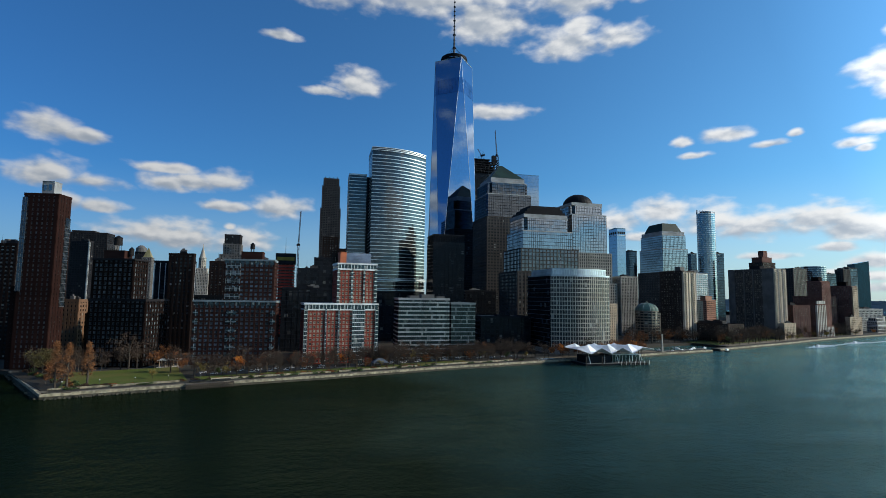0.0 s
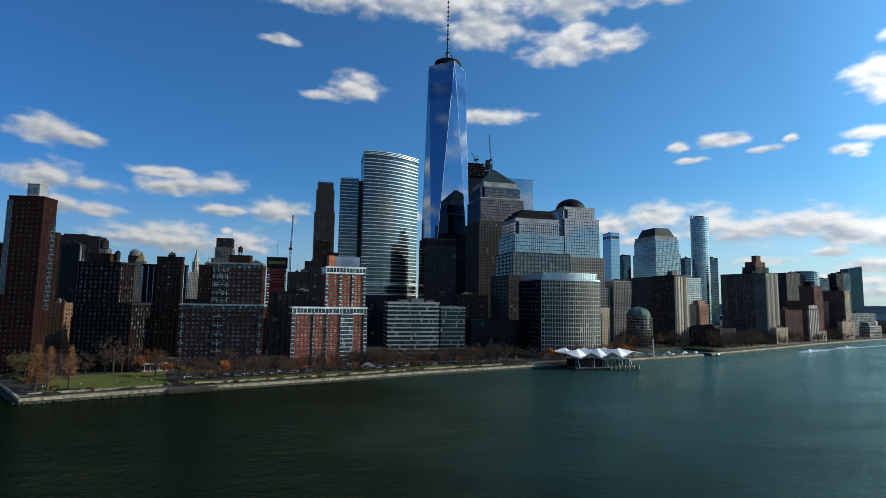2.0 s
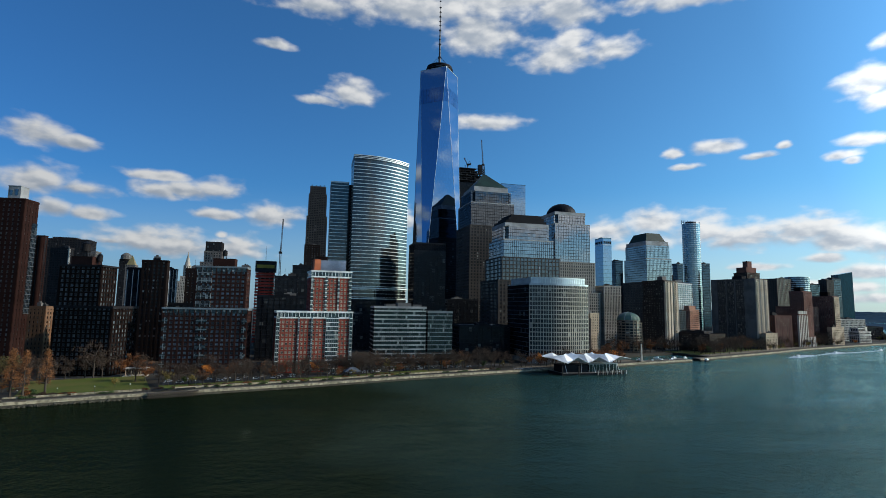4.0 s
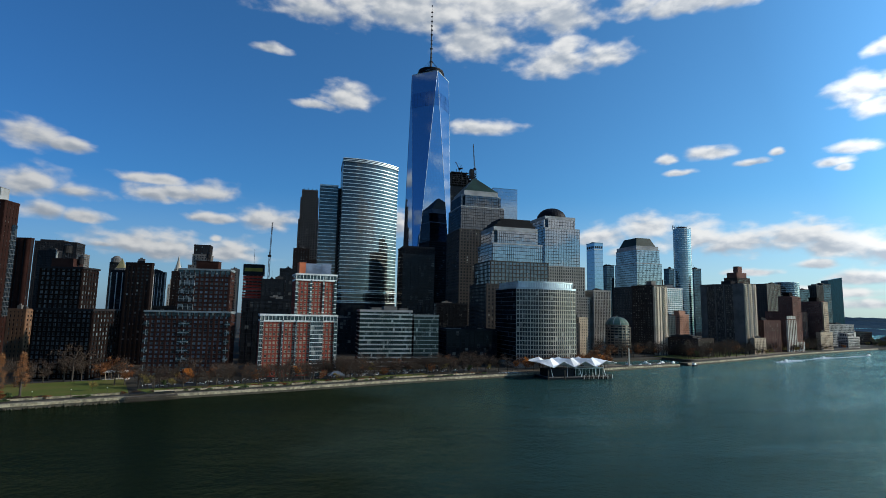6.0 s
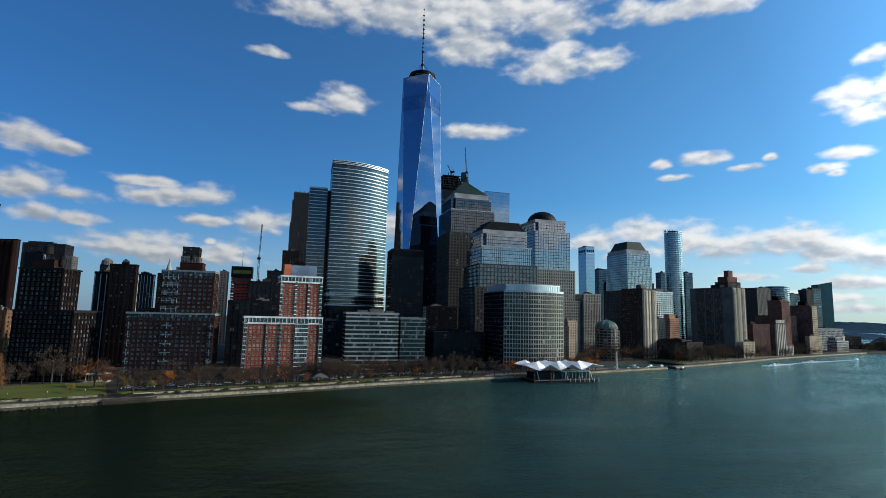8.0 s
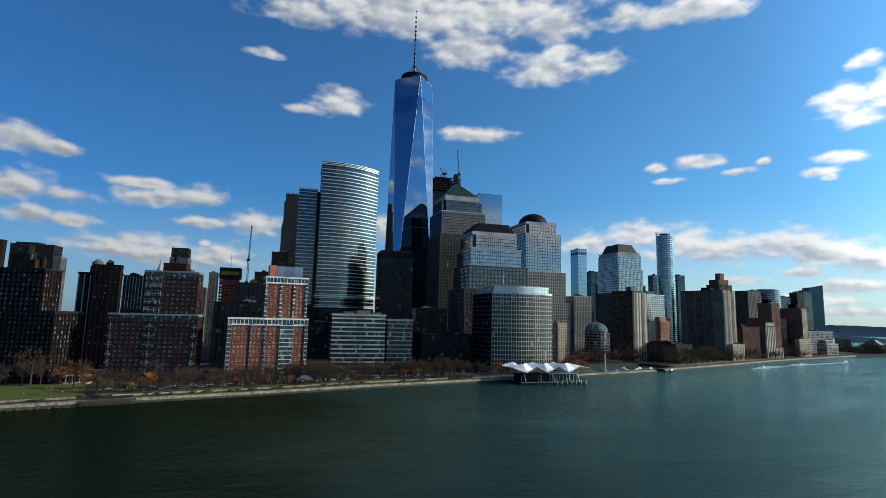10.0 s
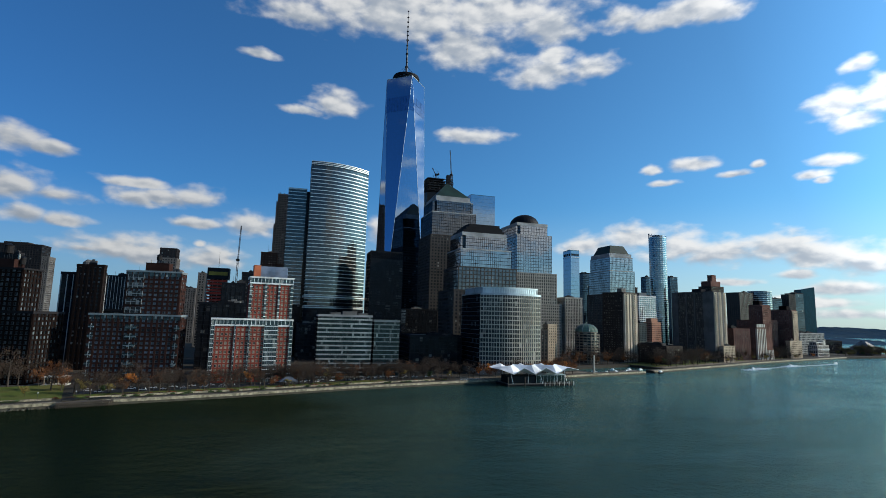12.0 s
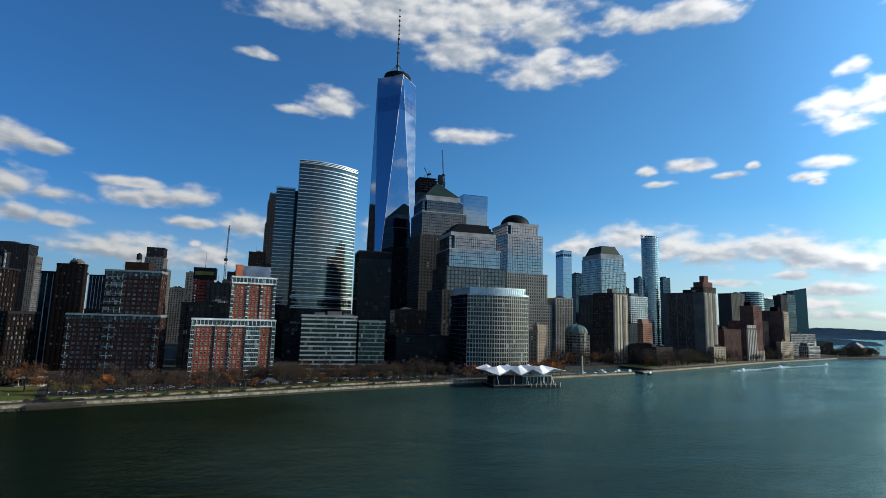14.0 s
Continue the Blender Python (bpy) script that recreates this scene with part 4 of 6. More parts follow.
def crane(x, y, z, mast, jib, lean, heading, label):
    t = thing("tower_crane", x, y, z, heading, label, "crane")
    part("mast", lattice_mast(bmesh.new(), (0, 0, 0), (0, 0, mast), 0.9, 0.22, 16), M["mast_steel"], t)
    part("cab", boxed((-2.0, 2.0, -3.5, 1.6, mast, mast + 2.6)), M["dark_metal"], t)
    tip = (0, jib * math.cos(lean), mast + 2 + jib * math.sin(lean))
    part("jib", lattice_mast(bmesh.new(), (0, 0.5, mast + 2), tip, 0.6, 0.2, 16), M["mast_steel"], t)
    part("counterweight", boxed((-1.4, 1.4, -6.5, -4.0, mast, mast + 3)), M["dark_metal"], t)
    part("stay", tube(bmesh.new(), (0, -4, mast + 8), tip, 0.12, 0.12, 4), M["mast_steel"], t)
    part("a_frame", tube(tube(bmesh.new(), (0, 0, mast + 2), (0, -4, mast + 8), 0.25), (0, -6, mast + 2), (0, -4, mast + 8), 0.25), M["mast_steel"], t)
    return t


crane(-191.5, 955, GROUND, 118, 46, radians(80), 200, "grey lattice tower crane with its jib raised")
block("office_block", "dark glass office block behind the brick house", -142.5, 760, 18, 30, 89.9, 7, S_BLACK, "office building")
block("office_block", "dark glass office block behind the brick house", -155.5, 740, 21, 28, 77.7, 7, S_BLACK, "office building")
block("office_block", "brown masonry block with a flat roof", -132, 900, 19.4, 26, 112, 7, S_BROWN, "office building")
block("office_block", "brown masonry block with a flat roof", -151.6, 900, 19.4, 26, 126.8, 7, S_BROWN, "office building")

block("office_block", "dark low block behind the brick houses", -160, 690, 48, 24, 58, 7, S_BLACK, "office building")
block("office_block", "dark low block behind the brick houses", -250, 720, 60, 24, 50, 7, S_BLACK, "office building")
block("office_block", "dark low block behind the gridded house", -330, 690, 50, 24, 44, 7, S_BLACK, "office building")

# tall masonry residential tower inland
b = thing("apartment_tower", -213.5, 1366, GROUND, 7, "tall slender grey masonry tower with setbacks", "apartment building")
S_SLIM = style("glass_black", "slim_stone", "slim_stone", 5.2, 3.8, 1.9, 1.5, 0.5)
tier(b, rect(-2.5, 41, -1.5, 34), 0, 240, S_SLIM)
tier(b, rect(0, 38.5, 0, 30), 240, 290, S_SLIM)
tier(b, rect(2.5, 36, 2, 27), 290, 307, S_SLIM, 2.0)
for x in (6, 15, 24, 32):
    part("crown_fin", boxed((x - 0.8, x + 0.8, 1.6, 3, 296, 312)), M["slim_stone"], b)

# curved glass bank tower with its side wing
def curve_plan(w, d, bulge, n=18):
    """A plan with a bowed front: it swings back along its length."""
    front = []
    for i in range(n + 1):
        f = i / n
        front.append((w * f, -bulge[0] * math.sin(math.pi * f * 0.55) + bulge[1] * f ** 2.2))
    return front + [(w, d), (0, d)]


b = thing("bank_tower", -88.4, 826, GROUND, 7, "curved glass bank tower with bright steel storey bands", "office tower")
main_plan = curve_plan(69.0, 46, (4.0, 26.0))
tier(b, main_plan, 58, 221, S_BAND, 0)
tier(b, outset(main_plan, 0.5), 0, 58, style("glass_black", "dark_metal", "dark_metal", 5, 4.1, 0.0, 0.9, 0.3), 0)
part("crown", ring(main_plan, 0.3, 0.5, 5.0), M["glass_band"], b, "steel crown screen", at=(0, 0, 221.5))
part("roof", prism(bmesh.new(), outset(main_plan, -0.4), 221, outset(main_plan, -0.4), 222), M["roofing"], b)
for z in (222.6, 224.4, 226.2):
    part("crown_rail", ring(main_plan, 0.45, 0.2, 0.7), M["bright_steel"], b, "bright steel crown rail", at=(0, 0, z))
part("canopy_band", ring(main_plan, 1.8, 0.3, 1.6), M["bright_steel"], b, "projecting bright steel band", at=(0, 0, 68))
part("canopy_band", ring(main_plan, 1.2, 0.3, 1.2), M["bright_steel"], b, "projecting bright steel band", at=(0, 0, 56))
for i in range(18):
    part("louver_fin", boxed((32 + i * 1.9, 32.4 + i * 1.9, -5.0 + i * 0.75, -3.0 + i * 0.75, 58, 67)), M["dark_metal"], b)
b = thing("bank_wing", -116.5, 852, GROUND, 7, "lower glass wing of the bank tower with steel bands", "office tower")
tier(b, rect(0, 21, 0, 38), 60, 198.5, S_BAND, 1.0)
tier(b, rect(0, 21, 0, 38), 0, 60, S_BLACK, 0)
part("slot", boxed((20.8, 26, 4, 30, 0, 197)), M["glass_black"], b, "dark recessed glass slot")

# low glass apartment house
b = thing("apartment_house", -58.4, 645, GROUND, 7, "pale grey and glass apartment house with ribbon windows", "apartment building")
tier(b, rect(0, 42.8, 0, 26), 0, 48, S_GLASS, 0.9)
for x0, x1, h in ((10, 18, 50.5), (20, 31, 51.6), (33, 40, 50.2)):
    plant(b, x0, x1, 6, 16, 48.2, h, "concrete")
b = thing("apartment_house", -15.0, 662, GROUND, 7, "dark glass end of the pale apartment house", "apartment building")
tier(b, rect(0, 21.1, -8, 20), 0, 44.6, style("glass_ribbon", "dark_metal", "dull_trim", 1.6, 3.43, 0.14, 0.8, 0.2), 0.8)
b = thing("hotel_block", -16.6, 800, GROUND, 7, "dark glass hotel block with a louvred top", "hotel")
tier(b, rect(0, 36.6, 0, 34), 0, 112, S_BLACK, 0)
tier(b, rect(0.5, 36.1, 0.5, 33.5), 112, 120, style("dark_metal", "dark_metal", "dark_metal", 2.0, 2.0, 0.5, 0.5, 0.5), 1)
block("office_block", "low dark block behind the apartment houses", -92, 800, 30, 30, 40.5, 7, S_BLACK, "office building")
block("office_block", "low dark block behind the trees", 10, 740, 62, 26, 27, 7, S_BLACK, "office building")
block("office_block", "dark podium block between towers", 30, 860, 40, 30, 60, 7, S_BLACK, "office building")


# the tallest tower: a square that turns through its height
def tallest_tower():
    b = thing("skyscraper", 30.6, 1004.2, GROUND, 13.3, "tall tapering blue glass skyscraper with chamfered edges", "skyscraper")
    base, top = 30.5, 31.2
    z0, z1 = 57.0, 417.0
    low = [(-base, -base), (base, -base), (base, base), (-base, base)]
    high = [(0, -top), (top, 0), (0, top), (-top, 0)]
    part("podium", prism(bmesh.new(), low, 0, low, z0), M["glass_tower"], b, "glass-finned podium")
    for i in range(4):
        j = (i + 1) % 4
        for tri in ((Vector((*low[i], z0)), Vector((*low[j], z0)), Vector((*high[i], z1))),
                    (Vector((*low[j], z0)), Vector((*high[j], z1)), Vector((*high[i], z1)))):
            bm = bmesh.new()
            bm.faces.new([bm.verts.new(p) for p in tri])
            part("facet", bm, M["glass_tower"], b)
        part("edge_trim", tube(tube(bmesh.new(), (*low[i], z0), (*high[i], z1), 0.24), (*low[j], z0), (*high[i], z1), 0.24), M["edge_steel"], b, "bright steel edge")
        part("roof_edge", tube(bmesh.new(), (*high[i], z1), (*high[j], z1), 0.4), M["bright_steel"], b, "bright steel edge")
        # louvred plant storeys below the roof
        for f0, f1 in ((0.845, 0.876), (0.878, 0.91)):
            for ends in (((low[i], high[i]), (low[j], high[i])), ((low[j], high[j]), (low[j], high[i]))):
                pts = []
                for f in (f0, f1):
                    pts.append([Vector((*p, z0)).lerp(Vector((*q, z1)), f) for p, q in ends])
                out = Vector((pts[0][0].x + pts[0][1].x, pts[0][0].y + pts[0][1].y, 0)).normalized() * 0.25
                count = 8
                for k in range(count):
                    a0, a1 = k / count + 0.006, (k + 1) / count - 0.006
                    bm = bmesh.new()
                    quad = [pts[0][0].lerp(pts[0][1], a0), pts[0][0].lerp(pts[0][1], a1), pts[1][0].lerp(pts[1][1], a1), pts[1][0].lerp(pts[1][1], a0)]
                    bm.faces.new([bm.verts.new(v + out) for v in quad])
                    part("louver", bm, M["glass_louver"], b)
    part("roof", prism(bmesh.new(), high, z1 - 0.6, high, z1 - 0.2), M["roofing"], b)
    bm = cone_ring(bmesh.new(), 0, 0, 10, z1, 10, z1 + 8, 20)
    part("roof_house", bm, M["dark_metal"], b)
    for i, (r, z) in enumerate(((20.5, 2.5), (20.5, 5.6), (19.5, 8.7))):
        part("antenna_ring", ring([(r * math.cos(a * math.pi / 16), r * math.sin(a * math.pi / 16)) for a in range(32)], 0.8, 1.6, 1.7), M["dark_metal"], b, "dark steel antenna ring", at=(0, 0, z1 + z))
    for a in range(16):
        c, s = math.cos(a * math.pi / 8), math.sin(a * math.pi / 8)
        part("ring_post", tube(bmesh.new(), (19.5 * c, 19.5 * s, z1), (19.5 * c, 19.5 * s, z1 + 10), 0.3), M["dark_metal"], b)
    sections = ((1.9, 417, 1.7, 446), (1.5, 446, 1.3, 468), (1.15, 468, 0.95, 492), (0.8, 492, 0.6, 515), (0.45, 515, 0.12, 541.8))
    for r0, a, r1, c in sections:
        part("mast", cone_ring(bmesh.new(), 0, 0, r0, a, r1, c, 10), M["mast_steel"], b, "steel mast section")
        part("mast_collar", cone_ring(bmesh.new(), 0, 0, r1 + 1.0, c - 1.6, r1 + 1.0, c, 10), M["dark_metal"], b)
    for z in (452, 458, 475, 481, 499, 506, 522, 530):
        part("mast_collar", cone_ring(bmesh.new(), 0, 0, 1.75, z, 1.75, z + 0.8, 8), M["dark_metal"], b)
    for a in range(6):
        c, s = math.cos(a * math.pi / 3), math.sin(a * math.pi / 3)
        part("stay", tube(bmesh.new(), (18 * c, 18 * s, z1 + 9), (1.6 * c, 1.6 * s, 446), 0.22), M["dark_metal"], b)


tallest_tower()

# stepped office towers of the riverside centre
def notched(x0, x1, y0, y1, n):
    return [(x0 + n, y0), (x1 - n, y0), (x1 - n, y0 + n), (x1, y0 + n), (x1, y1 - n), (x1 - n, y1 - n), (x1 - n, y1), (x0 + n, y1), (x0 + n, y1 - n), (x0, y1 - n), (x0, y0 + n), (x0 + n, y0 + n)]


b = thing("office_tower", 60.8, 880, GROUND, 8, "granite and glass office tower with a copper pyramid roof", "office tower")
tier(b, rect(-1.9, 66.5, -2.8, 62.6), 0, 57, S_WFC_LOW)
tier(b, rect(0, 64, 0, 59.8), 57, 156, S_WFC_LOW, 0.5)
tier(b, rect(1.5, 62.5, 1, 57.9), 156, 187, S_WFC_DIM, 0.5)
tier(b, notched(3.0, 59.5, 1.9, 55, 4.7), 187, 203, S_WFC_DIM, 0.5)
part("cornice", ring(rect(8.0, 54.0, 5.7, 51.2), 1.0, 1, 6.6), M["pale_granite"], b, at=(0, 0, 203))
part("pyramid_roof", prism(bmesh.new(), rect(7.4, 54.8, 4.7, 52.2), 209.5, rect(27.5, 31.3, 26.6, 30.4), 232), M["dark_copper"], b, "dark green copper pyramid roof")

b = thing("office_tower", 79.1, 770, GROUND, 8, "granite and glass office tower with a stepped dark top", "office tower")
tier(b, rect(-8, 72, -4, 52), 0, 78, S_WFC_LOW)
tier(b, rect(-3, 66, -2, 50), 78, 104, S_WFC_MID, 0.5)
tier(b, rect(0, 60, 0, 47), 104, 124, S_WFC_TOP, 0.5)
tier(b, notched(1.5, 57, 1, 45, 4.5), 124, 139, S_WFC_TOP, 0.5)
part("cornice", ring(rect(3, 54, 3, 42), 1.0, 1, 4), M["pale_granite"], b, at=(0, 0, 139))
for i in range(3):
    part("stepped_top", boxed((4 + i * 4, 53 - i * 2, 4 + i * 2, 41 - i * 2, 142.5 + i * 3.6, 146.2 + i * 3.6)), M["dome_metal"], b, "dark stepped metal roof")

b = thing("office_tower", 181.6, 895, GROUND, 8, "granite and glass office tower with a dark dome", "office tower")
tier(b, rect(-4, 66, -3, 66), 0, 70, S_WFC_SUNLIT)
tier(b, rect(-1, 60, -1, 64), 70, 112, S_WFC_SUNLIT, 0.5)
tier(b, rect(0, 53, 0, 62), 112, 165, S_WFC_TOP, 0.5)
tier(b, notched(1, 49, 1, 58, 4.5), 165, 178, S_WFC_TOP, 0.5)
part("cornice", ring(rect(2, 47, 3, 55), 1.0, 1, 4), M["pale_granite"], b, at=(0, 0, 178))
bm = bmesh.new()
steps = 9
for i in range(steps):
    a0, a1 = math.pi / 2 * i / steps, math.pi / 2 * (i + 1) / steps
    cone_ring(bm, 25, 29, 21 * math.cos(a0), 182 + 16.5 * math.sin(a0), max(0.05, 21 * math.cos(a1)), 182 + 16.5 * math.sin(a1), 28, False)
part("dome", welded(bm), M["dome_metal"], b, "dark metal dome")
part("drum", cone_ring(bmesh.new(), 25, 29, 21.6, 180, 21.6, 183, 28), M["dome_metal"], b)

b = thing("office_tower", 362.9, 985, GROUND, 8, "granite and glass office tower with a cut-off pyramid top", "office tower")
tier(b, rect(-3, 48, -3, 60), 0, 92, S_WFC_LOW)
tier(b, rect(-1, 45, -1, 57), 92, 130, S_WFC_TOP, 0.5)
tier(b, rect(0, 42.3, 0, 54.4), 130, 152, S_WFC_TOP, 0.5)
part("cornice", ring(rect(1, 40, 2, 51), 1.2, 1, 6), M["pale_granite"], b, at=(0, 0, 152))
part("mansard", prism(bmesh.new(), rect(2, 39, 3, 50), 157, rect(8, 33, 10, 43), 172), M["dark_copper"], b, "dark green cut-off pyramid roof")

# bowed exchange building on the water front
def bowed(w, d, bow, n=16):
    return [(w * i / n, -bow * math.sin(math.pi * i / n)) for i in range(n + 1)] + [(w, d), (0, d)]


b = thing("exchange_building", 80.3, 678, GROUND, 8, "pale bowed office building with a regular window grid", "office building")
tier(b, bowed(59.5, 50, 7.9, 26), 4, 70.9, S_NYM, 0.8)
part("arcade", ring(bowed(59.5, 50, 7.9, 26), 0.6, 2, 4.2), M["limestone"], b)
screen = outset(bowed(59.5, 50, 7.9, 26), -2.5)
tier(b, screen, 71.1, 77.0, style("steel", "bright_steel", "bright_steel", 2.0, 6, 0.35, 0.5, 0.35, "bright_steel"), 0.4)
# dark sheet added over the flank's window grid to deepen its shade
part("flank_glazing", boxed((-0.75, 0.1, 0.8, 49.6, 4.3, 70.6)), M["glass_black"], b, "dark glass sheet laid over the flank for its shade")
flank_line = to_mesh("storey_line", boxed((-0.95, -0.7, 0.7, 49.7, 0, 0.5)))
for i in range(16):
    obj("storey_line", flank_line, M["dim_frame"], b, at=(0, 0, 6.2 + i * 4.05))
part("flag_pole", tube(bmesh.new(), (14, 8, 77), (14, 8, 88), 0.12), M["white_paint"], b)
block("office_block", "low dark granite wing between office towers", 20, 700, 50, 40, 34, 8, S_BLACK, "office building")
block("office_block", "dark granite wing beside the bowed building", 140, 780, 45, 40, 40, 8, S_WFC_LOW, "office building")

# towers behind
b = thing("skyscraper", 197.9, 1272, GROUND, 8, "pale blue mirror glass skyscraper", "skyscraper")
tier(b, rect(0, 55, 0, 48), 0, 311, S_BLUE, 0.6)
b = thing("skyscraper", 88.2, 1150, GROUND, 8, "unfinished skyscraper with open steel frame on top", "skyscraper")
tier(b, rect(0, 52, 0, 45), 0, 280, S_BLACK, 0)
part("core", boxed((10, 34, 12, 33, 280, 306)), M["dark_metal"], b, "dark unfinished core")
for i in range(6):
    for k in range(3):
        part("steel_column", boxed((1 + i * 9.6, 1.9 + i * 9.6, 1 + k * 20, 1.9 + k * 20, 284, 306 + (i * 7 + k * 3) % 9)), M["dark_metal"], b)
for z in (284.5, 289, 293.5, 298, 302.5, 307):
    part("steel_beam", ring(rect(1, 50, 1, 43), 0.3, 0.9, 1.1), M["dark_metal"], b, at=(0, 0, z))
    part("deck", boxed((2, 48 - (z - 284) * 0.6, 2, 42, z + 0.2, z + 0.7)), M["dark_metal"], b)
for x in (3, 12, 21, 30, 39, 47):
    part("brace", tube(tube(bmesh.new(), (x, 1, 281), (x + 4.5, 1, 302), 0.35), (x + 4.5, 1, 281), (x, 1, 302), 0.35), M["dark_metal"], b)
part("hoist", boxed((40, 47, 6, 14, 300, 318)), M["dark_metal"], b)
crane(136, 1168, GROUND + 285, 34, 46, radians(78), 150, "dark lattice crane on an unfinished tower")
crane(105, 1160, GROUND + 285, 30, 15, radians(60), 60, "dark lattice crane on an unfinished tower")
b = block("office_tower", "pale blue glass office tower with square top vents", 400.1, 1224, 19.9, 30, 196.6, 8, S_BLUE, "office tower")
part("vent_band", ring(rect(0, 19.9, 0, 30), 0.3, 0.4, 1.2), M["white_trim"], b, at=(0, 0, 180))
for i in range(4):
    part("vent", boxed((1.5 + i * 4.6, 4.6 + i * 4.6, -0.45, 0.3, 183, 188)), M["dark_metal"], b)
    part("vent", boxed((-0.45, 0.3, 3 + i * 7, 7 + i * 7, 183, 188)), M["dark_metal"], b)
block("office_tower", "dark office tower behind a glass tower", 438.6, 1250, 17.8, 22, 153, 8, S_DEEP, "office tower")
block("office_tower", "dark office block with a setback roof", 470, 1230, 22, 22, 128, 8, S_TAN, "office tower")

# slender curved glass tower down river
b = thing("apartment_tower", 579.2, 1209, GROUND, 8, "slender rounded blue glass apartment tower", "apartment building")
oval = [(16 + 19 * math.cos(a * math.pi / 10), 10 + 15 * math.sin(a * math.pi / 10)) for a in range(20)]
tier(b, oval, 0, 228, style("glass_slate", "steel", "steel", 6, 3.9, 0.0, 0.8, 0.35), 0)
part("crown", ring(oval, 0.3, 0.4, 2.0), M["steel"], b, "open steel crown", at=(0, 0, 228))
part("crown", ring(oval, 0.3, 0.4, 0.8), M["steel"], b, "open steel crown", at=(0, 0, 232.5))
for k, (x, y) in enumerate(oval):
    part("crown_fin", boxed((x - 0.3, x + 0.3, y - 0.3, y + 0.3, 228, 234.5 + 4.0 * math.cos(k * math.pi / 10 - 2.4))), M["mast_steel"], b)
part("roof_house", cone_ring(bmesh.new(), 16, 10, 11, 228, 10, 234, 16), M["dark_metal"], b)
block("office_tower", "dark blue glass office tower", 671, 1400, 16, 18, 165, 8, S_DEEP, "office tower")
block("office_tower", "dark blue glass office tower", 737, 1400, 22, 24, 167, 8, S_DEEP, "office tower")

# down river quarter
b = block("office_block", "pale stone office block with tall columns", 252.5, 900, 26, 22, 82.7, 8, style("glass_dark", "limestone", "limestone", 2.6, 4, 1.1, 0.8, 0.7), "office building")
part("cornice", boxed((-1, 27, -1, 23, 68, 69.2)), M["limestone"], b, "deep stone cornice")
block("office_block", "small beige block with square windows", 189.7, 800, 13, 8, 46, 20, S_TAN, "office building")
b = thing("domed_building", 240.5, 800, GROUND, 8, "round stone building with a ribbed green copper dome", "building")
tier(b, rect(4, 15, 2, 24), 0, 33, S_DRUM)
bm = bmesh.new()
for i in range(6):
    a0, a1 = math.pi / 2 * i / 6, math.pi / 2 * (i + 1) / 6
    cone_ring(bm, 3, 11, 13 * math.cos(a0), 36.5 + 9.5 * math.sin(a0), max(0.05, 13 * math.cos(a1)), 36.5 + 9.5 * math.sin(a1), 20, False)
part("dome", welded(bm), M["copper_green"], b, "green copper dome")
for k in range(10):
    bm = bmesh.new()
    c, d = math.cos(k * math.pi / 5), math.sin(k * math.pi / 5)
    for i in range(5):
        a0, a1 = math.pi / 2 * i / 5, math.pi / 2 * (i + 1) / 5
        tube(bm, (3 + 13.2 * math.cos(a0) * c, 11 + 13.2 * math.cos(a0) * d, 36.5 + 9.7 * math.sin(a0)), (3 + 13.2 * math.cos(a1) * c, 11 + 13.2 * math.cos(a1) * d, 36.5 + 9.7 * math.sin(a1)), 0.3, 0.3, 4)
    part("dome_rib", bm, M["dull_trim"], b, "pale metal dome rib")
part("finial", cone_ring(bmesh.new(), 3, 11, 1.4, 45.6, 0.5, 48, 8), M["copper_green"], b)
tier(b, [(3 + 13 * math.cos(a * math.pi / 9), 11 + 13 * math.sin(a * math.pi / 9)) for a in range(18)], 0, 36.4, S_DRUM, 0.4)


def lit_front_tower(name, label, x, y, w, d, h, side, front, category="apartment building"):
    """A tower whose river front is painted paler than its flank for the sun."""
    b = thing(name, x, y, GROUND, 20, label, category)
    tier(b, rect(0, w, 0.8, d), 0, h - GROUND, side)
    front_style = dict(front)
    tier(b, rect(0.4, w - 0.4, -1.2, 0.7), 0, h - GROUND - 0.6, front_style, 0.6)
    return b


def balconies(b, columns, storeys, rise=2.9, depth=1.3):
    """Stacked balconies on a tower's river end: a slab with a solid front, one a storey."""
    for x0, x1 in columns:
        tray = to_mesh("balcony", boxed((x0, x1, -1.9 - depth, -1.7, 0, 0.22), (x0, x1, -1.9 - depth, -1.75 - depth, 0.22, 1.15), (x0, x0 + 0.15, -1.75 - depth, -1.7, 0.22, 1.15), (x1 - 0.15, x1, -1.75 - depth, -1.7, 0.22, 1.15)))
        for i in range(storeys):
            obj("balcony", tray, M["warm_concrete"], b, at=(0, 0, 7.0 + i * rise))


b = lit_front_tower("apartment_tower", "apartment tower, flank coloured as shaded and concrete end as sunlit", 302.4, 834, 22.8, 34, 88.4, S_RIVER, S_TANP)
balconies(b, ((2.0, 5.6), (15.8, 19.6)), 27)
plant(b, 4, 12, 6, 14, 86, 92, "concrete")
block("office_block", "tan masonry block with setbacks", 361.7, 900, 14, 10, 50, 20, S_TAN, "office building")
b = block("office_block", "orange-red brick block with setbacks", 417, 960, 20.7, 15.7, 52, 20, S_SALMON, "office building")
plant(b, 2, 17, 3, 12, 50, 56, "salmon_brick", "upper_block")
b = block("office_block", "pale blue-grey office block with white bands", 449, 1050, 37, 21, 97, 12, S_BLUEBAND, "office building")
plant(b, 4, 20, 4, 16, 95, 101, "slate", "roof_house", "dark slate roof house")
block("office_block", "dark roofed office block", 430, 1060, 30, 26, 70, 8, S_DARK, "office building")
b = thing("office_tower", 449.5, 1080, GROUND, 8, "dark masonry tower with a stepped pointed crown", "office tower")
